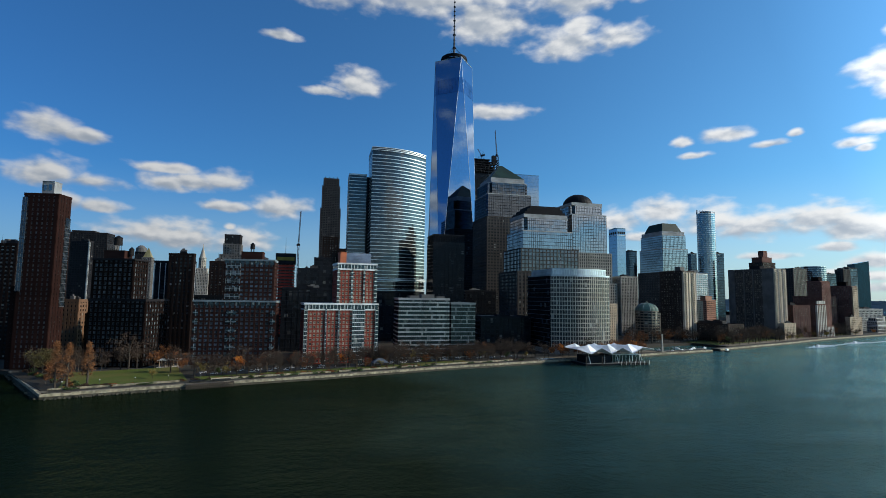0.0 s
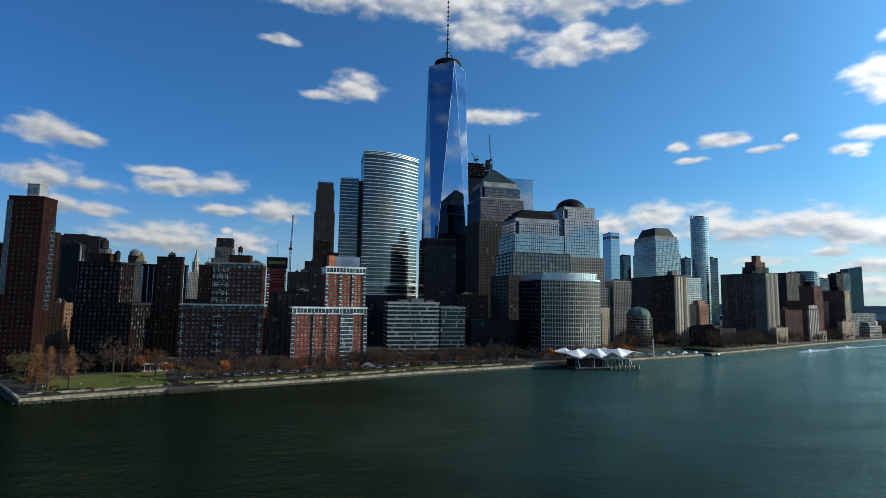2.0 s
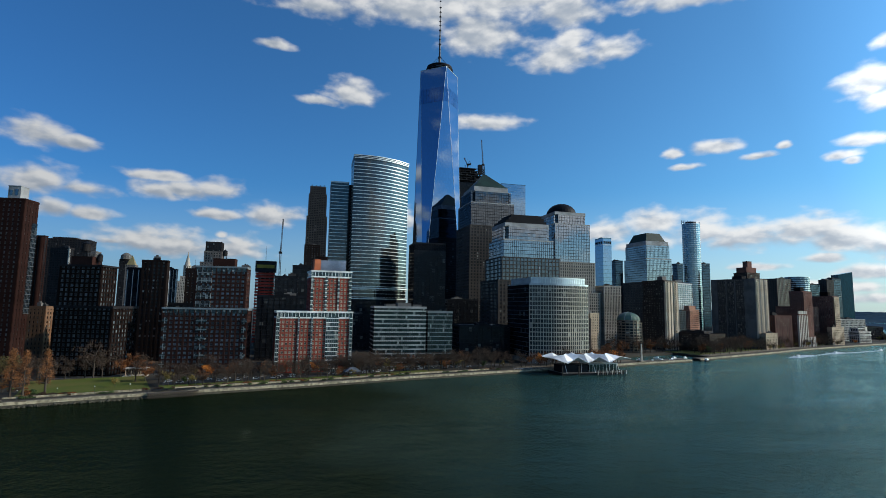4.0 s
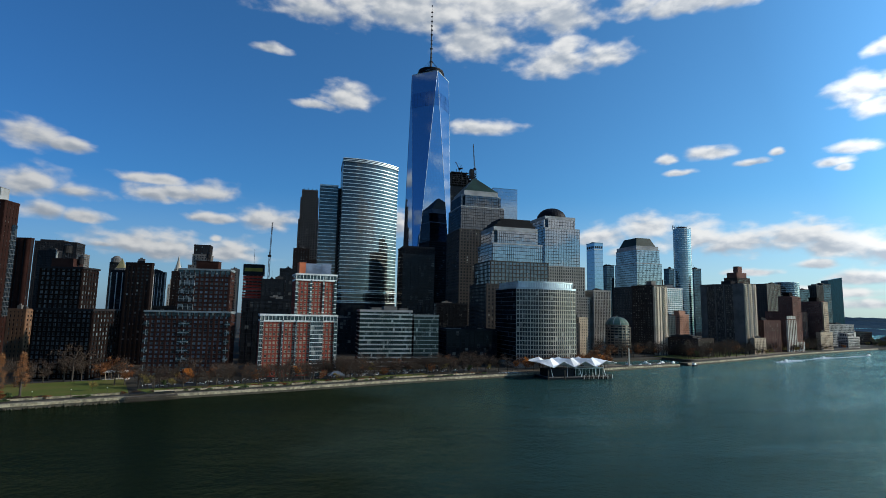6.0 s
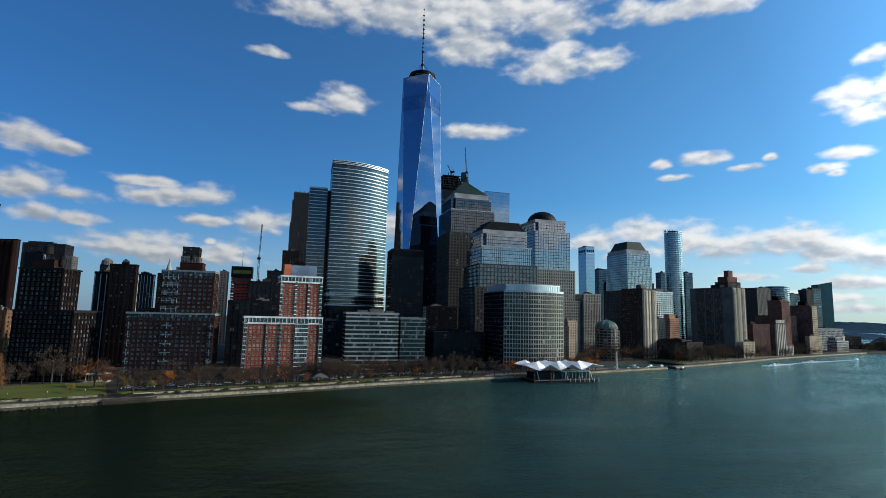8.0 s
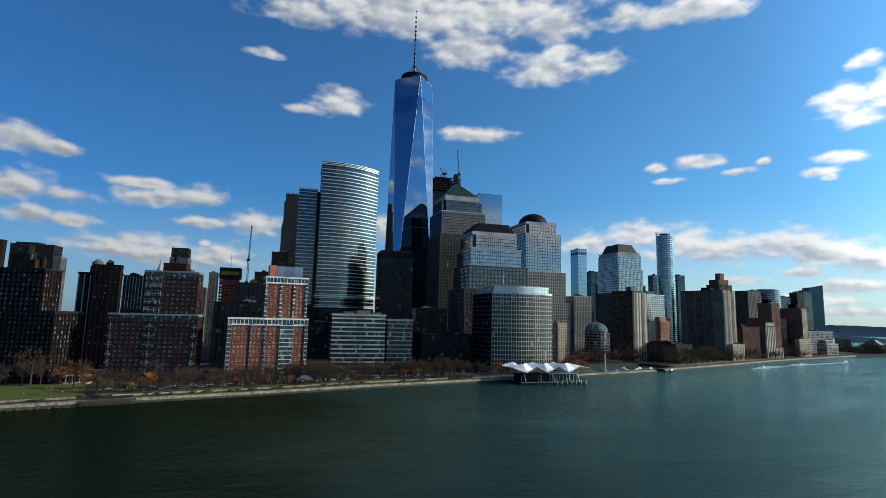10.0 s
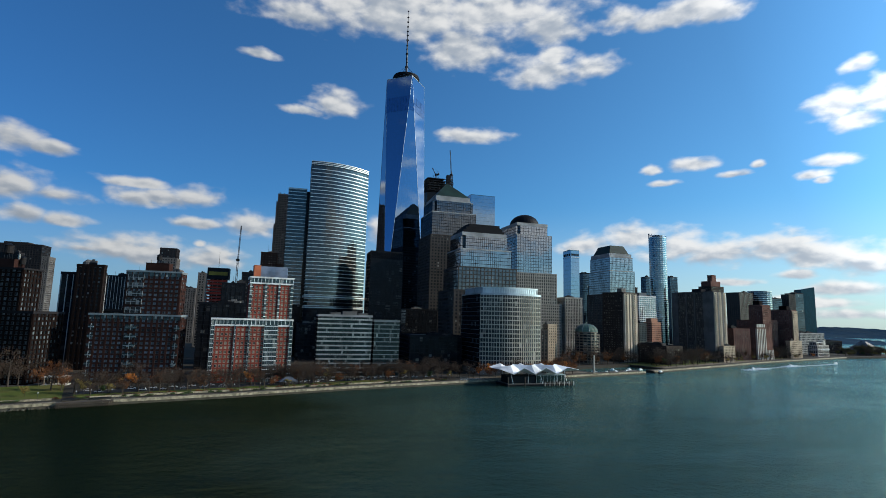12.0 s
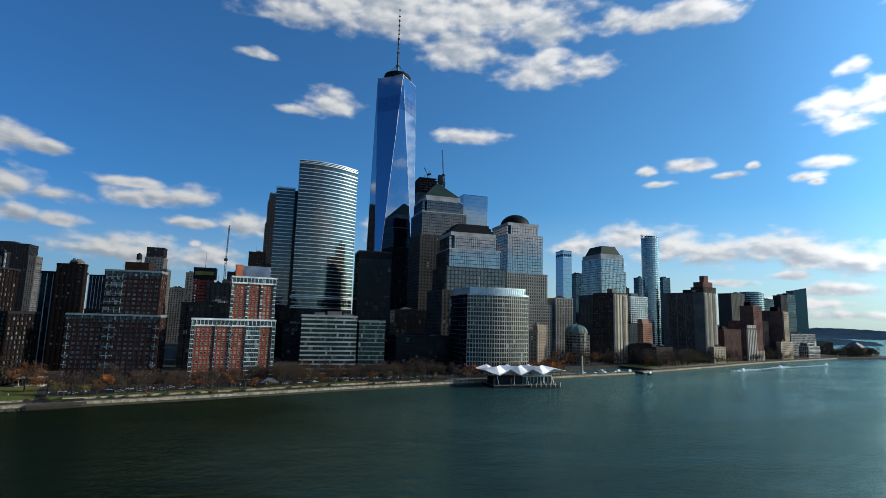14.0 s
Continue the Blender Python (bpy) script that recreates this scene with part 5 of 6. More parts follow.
tier(b, rect(0, 22, 0, 14), 0, 100, S_RIVER)
tier(b, rect(2, 17, 2, 12), 100, 111, S_RIVER)
part("crown", prism(prism(bmesh.new(), rect(4, 15, 3, 11), 111, rect(6, 13, 5, 9), 116), rect(6, 13, 5, 9), 116, rect(9, 10, 6.8, 7.2), 123), M["dark_copper"], b, "dark pointed metal crown")
block("terrace_row", "low dark brick row along the cove", 338, 800, 29, 75, 23.5, 20, S_RIVER, "building")
b = lit_front_tower("apartment_tower", "broad apartment tower, flank coloured as shaded and concrete front as sunlit", 447.6, 860, 25.4, 63.5, 95.5, S_HILL, S_BALCONY)
part("edge_wall", boxed((-0.9, 0.4, -0.6, 7.4, 0, 94), (-0.7, 0.4, 7.7, 14.5, 0, 93)), M["concrete"], b, "grey concrete corner wall")
part("edge_wall", boxed((-0.9, 0.4, 54, 58.6, 0, 93), (-0.9, 0.4, 58.9, 63.5, 0, 93)), M["concrete"], b, "grey concrete corner wall")
for y in (27, 40):
    part("pilaster", boxed((-0.7, 0.3, y, y + 1.3, 0, 93)), M["concrete"], b, "grey concrete pilaster")
balconies(b, ((1.0, 4.8), (10.4, 14.2), (20.2, 24.0)), 29)
for x in (7.4, 17.2):
    part("end_wall", boxed((x - 1.5, x + 1.5, -2.6, -1.5, 0, 93)), M["concrete"], b, "grey concrete fin wall")
plant(b, 4, 14, 20, 34, 93, 98, "dark_concrete")
b = block("apartment_tower", "brown brick tower with stepped top", 672.3, 1163, 41, 27.5, 128, 20, S_RIVER, "apartment building")
plant(b, 5, 37, 4, 25, 125, 137, "brick_rose", "upper_block")
plant(b, 14, 28, 7, 17, 137, 150, "brick_rose", "upper_block")
block("office_tower", "grey columned office tower", 683.4, 1100, 44, 25.6, 113, 20, S_WFC_LOW, "office tower")
b = thing("office_tower", 770, 1150, GROUND, 8, "rounded blue glass office tower", "office tower")
tier(b, [(14 + 23 * math.cos(a * math.pi / 9), 12 + 20 * math.sin(a * math.pi / 9)) for a in range(18)], 0, 119, style("glass_deep", "steel", "steel", 6, 3.9, 0.0, 0.8, 0.3), 0.6)
b = lit_front_tower("apartment_tower", "dark red brick tower with paler river front", 581.2, 930, 23, 19, 82.7, S_ROSE, S_ROSE)
plant(b, 3, 12, 4, 14, 80, 87, "brick_dark", "upper_block")
b = lit_front_tower("apartment_tower", "red brick tower with its river front coloured tan as sunlit", 661.7, 960, 15, 33, 77.2, S_ROSE, S_TAN)
plant(b, 2, 9, 8, 20, 75, 82, "brick_dark", "upper_block")
block("apartment_house", "tan riverside house with square bays", 641.6, 945, 34, 6, 28.5, 20, S_TAN, "apartment building")
b = lit_front_tower("apartment_house", "dark brick riverside house with white bays", 544.3, 900, 23, 29, 49, S_ROSE, S_WHITEBAY)
for i in range(5):
    part("gable", boxed((0.8 + i * 4.5, 3.6 + i * 4.5, -1.4, 0, 47, 51.5)), M["pale_concrete"], b)
w = thing("apartment_house", 567.5, 909, GROUND, 20, "lower brick wing with a white top beside white bays", "apartment building")
tier(w, rect(0, 9, 0, 20), 0, 40, S_ROSE)
tier(w, rect(9, 17, 1, 18), 0, 27, S_ROSE)
tier(w, rect(0.4, 16.6, -1.4, -0.05), 0, 15, S_WHITEBAY, 0.6)
block("apartment_house", "low tan riverside house", 452.3, 850, 25, 6.1, 22.8, 20, S_TAN, "apartment building")
block("apartment_house", "dark brick house among trees", 500, 890, 30, 30, 46, 8, S_ROSE, "apartment building")
block("apartment_house", "dark brick house behind riverside towers", 600, 960, 40, 40, 60, 8, S_ROSE, "apartment building")
block("office_tower", "dark glass office tower", 842.7, 1200, 28, 20, 110.6, 8, S_DEEP, "office tower")
block("office_tower", "grey office tower with square windows", 883.5, 1200, 19, 18, 120, 8, S_WFC_LOW, "office tower")
b = thing("office_tower", 1013, 1308, GROUND, -10, "teal mirror glass wedge tower with a sloping top", "office tower")
bm = bmesh.new()
a = [bm.verts.new(p) for p in ((6, 1, 0), (43, 8, 0), (43, 30, 0), (6, 26, 0))]
c = [bm.verts.new(p) for p in ((6, 1, 139), (43, 8, 146), (43, 30, 146), (6, 26, 139))]
for i in range(4):
    j = (i + 1) % 4
    bm.faces.new((a[i], a[j], c[j], c[i]))
bm.faces.new(c)
part("curtain_wall", bm, M["glass_wedge"], b)
block("office_tower", "dark glass office tower beside a wedge tower", 985, 1290, 26, 26, 130, 8, S_DEEP, "office tower")
b = thing("terraced_building", 745.5, 1000, GROUND, 20, "white three-storey museum building by the water", "museum")
S_MUSEUM = style("glass_office", "pale_concrete", "pale_concrete", 3.1, 4.5, 0.7, 1.3, 0.5)
tier(b, rect(0, 37, 0, 15), 0, 18, S_MUSEUM, 0.8)
tier(b, rect(3, 27, 3, 14), 18, 24, S_MUSEUM, 0.6)
part("canopy_slab", boxed((-0.8, 37.8, -1.2, 15, 11.6, 12.2)), M["white_trim"], b)
part("canopy_slab", boxed((30, 36, 4, 12, 18.8, 26), (29.6, 36.4, 3.6, 12.4, 26, 26.5)), M["pale_concrete"], b)
block("office_block", "low pale hall behind the terraced building", 770, 1060, 60, 30, 40, 8, S_PALE, "building")
block("office_block", "dark low warehouse near the point", 850, 1100, 60, 40, 26, 8, S_BLACK, "building")

# ---- trees and shrubs ----
def leaf_material(name, color, second, rough=0.8):
    mat = bpy.data.materials.new(name)
    mat.use_nodes = True
    n = Nodes(mat.node_tree)
    island = n.add("ShaderNodeNewGeometry").outputs["Random Per Island"]
    whole = n.add("ShaderNodeObjectInfo").outputs["Random"]
    mixed = n.math("ADD", n.math("MULTIPLY", island, 0.65), n.math("MULTIPLY", whole, 0.35))
    base = n.mix(mixed, (*color, 1), (*second, 1))
    finish(n, n.add("ShaderNodeBsdfPrincipled", {"Base Color": base, "Roughness": rough, "Specular IOR Level": 0.2}))
    return mat


M["bark"] = surface("bark", (0.055, 0.045, 0.036), 0.95, 0.35, grain=4.0)
M["twigs"] = leaf_material("twigs", (0.026, 0.018, 0.013), (0.062, 0.040, 0.027))
M["leaf_rust"] = leaf_material("leaf_rust", (0.085, 0.030, 0.011), (0.19, 0.075, 0.024))
M["leaf_orange"] = leaf_material("leaf_orange", (0.42, 0.13, 0.020), (0.58, 0.22, 0.035))
M["leaf_yellow"] = leaf_material("leaf_yellow", (0.12, 0.095, 0.024), (0.22, 0.16, 0.045))
M["leaf_green"] = leaf_material("leaf_green", (0.025, 0.045, 0.015), (0.06, 0.085, 0.025))
M["needles_brown"] = leaf_material("needles_brown", (0.13, 0.052, 0.020), (0.22, 0.095, 0.035))
M["leaf_olive"] = leaf_material("leaf_olive", (0.045, 0.040, 0.014), (0.10, 0.080, 0.026))


def spray(bm, at, size, rng, thin=1.0):
    """One small leaf or twig tip, turned at random."""
    way = Vector((rng.uniform(-1, 1), rng.uniform(-1, 1), rng.uniform(-0.6, 1))).normalized()
    side = way.cross(Vector((rng.uniform(-1, 1), rng.uniform(-1, 1), rng.uniform(-1, 1)))).normalized() * size * 0.45 * thin
    a = Vector(at)
    pts = (a - way * size * 0.5, a + side, a + way * size * 0.5, a - side)
    bm.faces.new([bm.verts.new(p) for p in pts])


def make_tree(seed, height, spread, leaf, leaves, size, thin=1.0, conical=False):
    """A tapered trunk with limbs, and a crown of loose clumps with gaps."""
    rng = random.Random(seed)
    wood, crown = bmesh.new(), bmesh.new()
    top = Vector((rng.uniform(-0.5, 0.5), rng.uniform(-0.5, 0.5), height * (0.95 if conical else 0.62)))
    fork = Vector((0, 0, height * 0.22))
    r = 0.02 * height
    tube(wood, (0, 0, -0.4), fork, r * 1.25, r, 7), tube(wood, fork, top, r, r * 0.25, 6)
    tips = []
    for i in range(48 if conical else 11):
        f = i / 48 if conical else rng.uniform(0.0, 1.0)
        start = fork.lerp(top, f)
        a = rng.uniform(0, 2 * math.pi)
        reach = spread * ((1.05 - f) if conical else rng.uniform(0.55, 1.0))
        end = start + Vector((math.cos(a) * reach, math.sin(a) * reach, reach * (0.05 if conical else rng.uniform(0.45, 1.15))))
        end.z = min(end.z, height * rng.uniform(0.86, 1.0))
        tube(wood, start, end, r * 0.42, r * 0.1, 5)
        tips.append((start, end))
        for k in range(3):
            mid = start.lerp(end, rng.uniform(0.4, 0.9))
            twig = mid + Vector((rng.uniform(-1, 1), rng.uniform(-1, 1), rng.uniform(0.1, 1.0))) * reach * 0.42
            tube(wood, mid, twig, r * 0.16, r * 0.05, 4)
            tips.append((mid, twig))
    for i in range(leaves):
        a, b = tips[rng.randrange(len(tips))]
        p = a.lerp(b, rng.uniform(0.35, 1.12)) + Vector((rng.gauss(0, 1), rng.gauss(0, 1), rng.gauss(0, 0.8))) * spread * 0.15
        if p.z > height * 0.2:
            spray(crown, p, size * rng.uniform(0.6, 1.3), rng, thin)
    return to_mesh("trunk", wood), to_mesh("crown", crown)


KINDS = {
    "bare": ("twigs", 1250, 0.75, 0.24, "bare brown deciduous tree with fine twigs"),
    "rust": ("leaf_rust", 1100, 0.5, 0.9, "deciduous tree with rust brown autumn leaves"),
    "orange": ("leaf_orange", 1300, 0.5, 0.9, "maple with bright orange autumn leaves"),
    "yellow": ("leaf_yellow", 900, 0.45, 0.8, "small tree with thinning yellow-green leaves"),
    "green": ("leaf_green", 1500, 0.45, 0.9, "dark green evergreen tree"),
    "olive": ("leaf_olive", 2600, 0.55, 0.8, "broad tree with thinning olive-brown leaves"),
    "larch": ("needles_brown", 3600, 0.55, 0.4, "slender conical larch with orange-brown needles"),
}
TREES = {}
for name, (leaf, leaves, size, thin, label) in KINDS.items():
    for v in range(5 if name == "bare" else 2):
        tall, wide = {"bare": (13.0, 5.0), "rust": (10.5, 4.4), "orange": (9.5, 3.0), "yellow": (7.5, 3.2), "green": (8.0, 2.6), "larch": (23.0, 3.9), "olive": (14.0, 6.5)}[name]
        seed = 11 * v + len(name)
        TREES.setdefault(name, []).append(make_tree(seed, tall * (1 + 0.07 * v), wide * (1 + 0.06 * v), leaf, leaves, size, thin, name == "larch"))

planted = random.Random(5)
FAR_TREES = 400.0
far_wood = []
BASIN_BOX = (178, 312, 700, 798)


def tree(kind, x, y, scale=1.0, z=GROUND):
    leaf, _, _, _, label = KINDS[kind]
    trunk, crown = TREES[kind][planted.randrange(len(TREES[kind]))]
    if x > FAR_TREES:
        turn, tall = planted.uniform(0, 2 * math.pi), scale * planted.uniform(0.9, 1.12)
        m = Matrix.Translation((x, y, z)) @ Matrix.Rotation(turn, 4, "Z") @ Matrix.Diagonal((scale, scale, tall, 1.0))
        far_wood.append((trunk, "bark", m)), far_wood.append((crown, leaf, m))
        return
    t = thing("tree", x, y, z, planted.uniform(0, 360), label, "tree", "trees along the water")
    t.scale = (scale, scale, scale * planted.uniform(0.9, 1.12))
    obj("trunk", trunk, M["bark"], t)
    obj("crown", crown, M[leaf], t)


def avenue(s0, s1, inland, gap, kinds, scale=1.0):
    s = s0
    while s < s1:
        p, k, d = shore_at(s)
        p = p + k * (inland + planted.uniform(-2.2, 2.2))
        if BASIN_BOX[0] < p.x < BASIN_BOX[1] and BASIN_BOX[2] < p.y < BASIN_BOX[3]:
            s += gap
            continue
        tree(planted.choice(kinds), p.x, p.y, scale * planted.uniform(0.78, 1.15))
        s += gap * planted.uniform(0.6, 1.4)


avenue(70, 335, 27, 5.5, ["bare"] * 12 + ["rust", "yellow"])
avenue(78, 330, 17, 11, ["bare"] * 9 + ["rust", "yellow"], 0.85)
avenue(60, 330, 45, 8, ["bare"] * 6 + ["rust"], 1.05)
avenue(4, 70, 78, 9, ["bare"] * 5 + ["rust"])
avenue(0, 70, 88, 9, ["bare"] * 5 + ["rust"], 1.1)
avenue(190, 300, 32, 7, ["rust", "bare", "bare", "bare", "bare"], 1.0)
avenue(335, 420, 14, 7, ["rust", "rust", "bare"], 1.0)
avenue(352, 415, 24, 7, ["rust", "orange", "rust"], 1.05)
avenue(420, 560, 30, 9, ["bare", "bare", "rust"], 1.0)
avenue(540, 1010, 28, 6, ["bare"] * 5 + ["rust", "yellow"], 1.3)
avenue(590, 1000, 42, 8, ["bare"] * 6 + ["rust", "green"], 1.4)
avenue(590, 700, 56, 8, ["bare"] * 6 + ["green"], 1.1)
avenue(395, 470, 34, 6, ["rust", "bare", "orange"], 1.05)
avenue(405, 470, 22, 6, ["rust", "rust", "orange"], 1.0)
avenue(540, 1010, 17, 16, ["bare"] * 4 + ["yellow"], 0.85)
for kind, x, y, s in (("orange", -163, 579, 1.3), ("yellow", -176, 590, 1.0), ("yellow", -177, 552, 1.0), ("yellow", -165, 556, 0.8), ("green", -171, 560, 0.75),
                      ("bare", -235, 585, 1.75), ("bare", -247, 560, 1.0), ("yellow", -203, 545, 0.7), ("larch", -238.0, 514, 1.1), ("larch", -227, 523, 1.05), ("larch", -233.0, 515.5, 0.95),
                      ("olive", -272, 560, 1.25), ("rust", -256, 545, 1.0), ("bare", -284, 572, 1.2), ("bare", -262, 560, 1.0), ("rust", -252, 530, 0.7), ("orange", -98, 600, 0.95), ("rust", -20, 634, 1.0), ("orange", -2, 640, 0.9),
                      ("orange", 150, 672, 1.1), ("orange", 138, 668, 1.1), ("rust", 146, 676, 1.3), ("rust", 132, 668, 1.2), ("orange", 160, 679, 1.0), ("rust", 154, 682, 1.4), ("rust", 170, 686, 1.2), ("rust", 165, 682, 1.0), ("rust", 158, 676, 0.9), ("green", 30, 640, 0.9), ("green", -40, 612, 0.7),
                      ("yellow", 448, 838, 0.9), ("yellow", 560, 900, 1.1), ("yellow", 552, 893, 1.0), ("orange", 705, 968, 0.9), ("yellow", 650, 945, 0.9)):
    tree(kind, x, y, s)


for kind, x, y, s in (("rust", 226, 784, 1.4), ("bare", 234, 786, 1.5), ("rust", 243, 789, 1.3), ("bare", 252, 792, 1.5), ("rust", 260, 795, 1.4), ("bare", 218, 780, 1.5),
                      ("rust", 210, 776, 1.3), ("bare", 201, 771, 1.5), ("rust", 193, 766, 1.4), ("bare", 270, 800, 1.5), ("bare", 280, 804, 1.4), ("rust", 290, 808, 1.3),
                      ("bare", 322, 790, 1.4), ("bare", 330, 780, 1.3), ("green", 318, 772, 1.2)):
    tree(kind, x, y, s)


def shrub_mesh(seed):
    rng = random.Random(seed)
    bm = bmesh.new()
    for i in range(260):
        a, r = rng.uniform(0, 6.283), rng.random() ** 0.5
        spray(bm, (1.6 * r * math.cos(a), 1.1 * r * math.sin(a), 0.05 + rng.random() * 1.3 * (1.1 - r * 0.6)), 0.4, rng)
    return to_mesh("foliage", bm)


SHRUBS = [shrub_mesh(i) for i in range(3)]
for i in range(26):
    f = (i + 0.5) / 26
    x, y = -296 + 62 * f + planted.uniform(0, 9), 573 - 62 * f + planted.uniform(1, 10)
    t = thing("shrub", x, y, GROUND + 0.3, planted.uniform(0, 360), "rounded dark shrub in the corner planting bed", "shrub", "shrubs in the planting bed")
    t.scale = (planted.uniform(0.9, 1.7),) * 3
    obj("foliage", SHRUBS[i % 3], M[planted.choice(["leaf_green", "twigs", "leaf_green", "leaf_rust"])], t)
for i in range(110):
    p, k, d = shore_at(4 + 310 * planted.random() ** 1.15)
    p = p + k * (planted.uniform(11.6, 14.5) if i % 3 else planted.uniform(6.0, 9.5))
    t = thing("shrub", p.x, p.y, GROUND + 0.3, planted.uniform(0, 360), "low dark shrub by the esplanade wall", "shrub", "shrubs along the esplanade")
    t.scale = (planted.uniform(0.6, 1.9), planted.uniform(0.6, 1.5), planted.uniform(0.4, 1.1))
    obj("foliage", SHRUBS[i % 3], M[planted.choice(["leaf_green", "twigs", "twigs", "leaf_green", "leaf_rust"])], t)

# ---- river edge things ----
rail = bmesh.new()
for i in range(170):
    p, k, d = shore_at(i * 2.5)
    q, _, _ = shore_at(i * 2.5 + 2.5)
    p, q = p + k * 1.1, q + k * 1.1
    tube(rail, (p.x, p.y, GROUND), (p.x, p.y, GROUND + 1.25), 0.06, 0.06, 4)
    for z in (0.55, 1.2):
        tube(rail, (p.x, p.y, GROUND + z), (q.x, q.y, GROUND + z), 0.04, 0.04, 4)
tagged(obj("railing", to_mesh("railing", rail), M["lamp_paint"], None), "dark metal railing along the river wall", "railing", kind="stuff")

for i in range(26):
    p, k, d = shore_at(8 + i * 16)
    p = p + k * 7.5
    t = thing("street_lamp", p.x, p.y, GROUND, 0, "slim dark park lamp with a globe", "street lamp", "lamps along the esplanade")
    part("pole", tube(bmesh.new(), (0, 0, 0), (0, 0, 4.2), 0.09, 0.06), M["lamp_paint"], t)
    part("globe", cone_ring(cone_ring(bmesh.new(), 0, 0, 0.14, 4.2, 0.26, 4.45, 8), 0, 0, 0.26, 4.45, 0.08, 4.75, 8), M["white_paint"], t)

# timber fender dock
a, k, d = shore_at(64)
dock = thing("fender_dock", a.x, a.y, 0, math.degrees(math.atan2(d.y, d.x)), "dark timber fender dock on the river wall", "dock")
part("deck", boxed((0, 25, -3.6, 0.2, 2.3, 2.7)), M["timber"], dock)
for i in range(26):
    part("timber_post", tube(bmesh.new(), (0.4 + i * 0.97, -3.7, -3), (0.4 + i * 0.97, -3.7, 2.5 + 0.15 * math.sin(i * 1.7)), 0.24, 0.2, 6), M["timber"], dock)
for z in (0.9, 1.9):
    part("waler", boxed((-0.2, 25.4, -4.05, -3.85, z, z + 0.3)), M["timber"], dock)
part("canopy", boxed((2, 10, 1, 4, 3.6, 3.9), (14, 24, 1, 4, 3.4, 3.7)), M["dark_metal"], dock)
for x in (2.4, 9.6, 14.4, 23.6):
    part("post", boxed((x - 0.12, x + 0.12, 2.2, 2.45, 2.5, 3.6)), M["dark_metal"], dock)

# park pavilion
pav = thing("pavilion", -214, 596, GROUND, 10, "open park pavilion with a flat pale roof", "pavilion")
part("roof", boxed((-7, 7, -4, 4, 5.0, 5.35), (-5.5, 5.5, -3, 3, 5.35, 5.7)), M["pale_concrete"], pav)
for x in (-5.5, -2, 2, 5.5):
    for y in (-3, 3):
        part("column", tube(bmesh.new(), (x, y, 0), (x, y, 5), 0.32, 0.28, 8), M["tan_stone"], pav)
part("plinth", boxed((-7, 7, -4, 4, 0, 0.5)), M["pale_concrete"], pav)
pav = thing("pavilion", -72, 596, GROUND, 12, "small dark shingled park shelter", "pavilion")
part("roof", prism(bmesh.new(), rect(-6, 6, -4, 4), 3.4, rect(-1.5, 1.5, -0.5, 0.5), 6.2), M["slate"], pav)
for x in (-4.8, 0, 4.8):
    for y in (-3, 3):
        part("post", boxed((x - 0.15, x + 0.15, y - 0.15, y + 0.15, 0, 3.4)), M["timber"], pav)


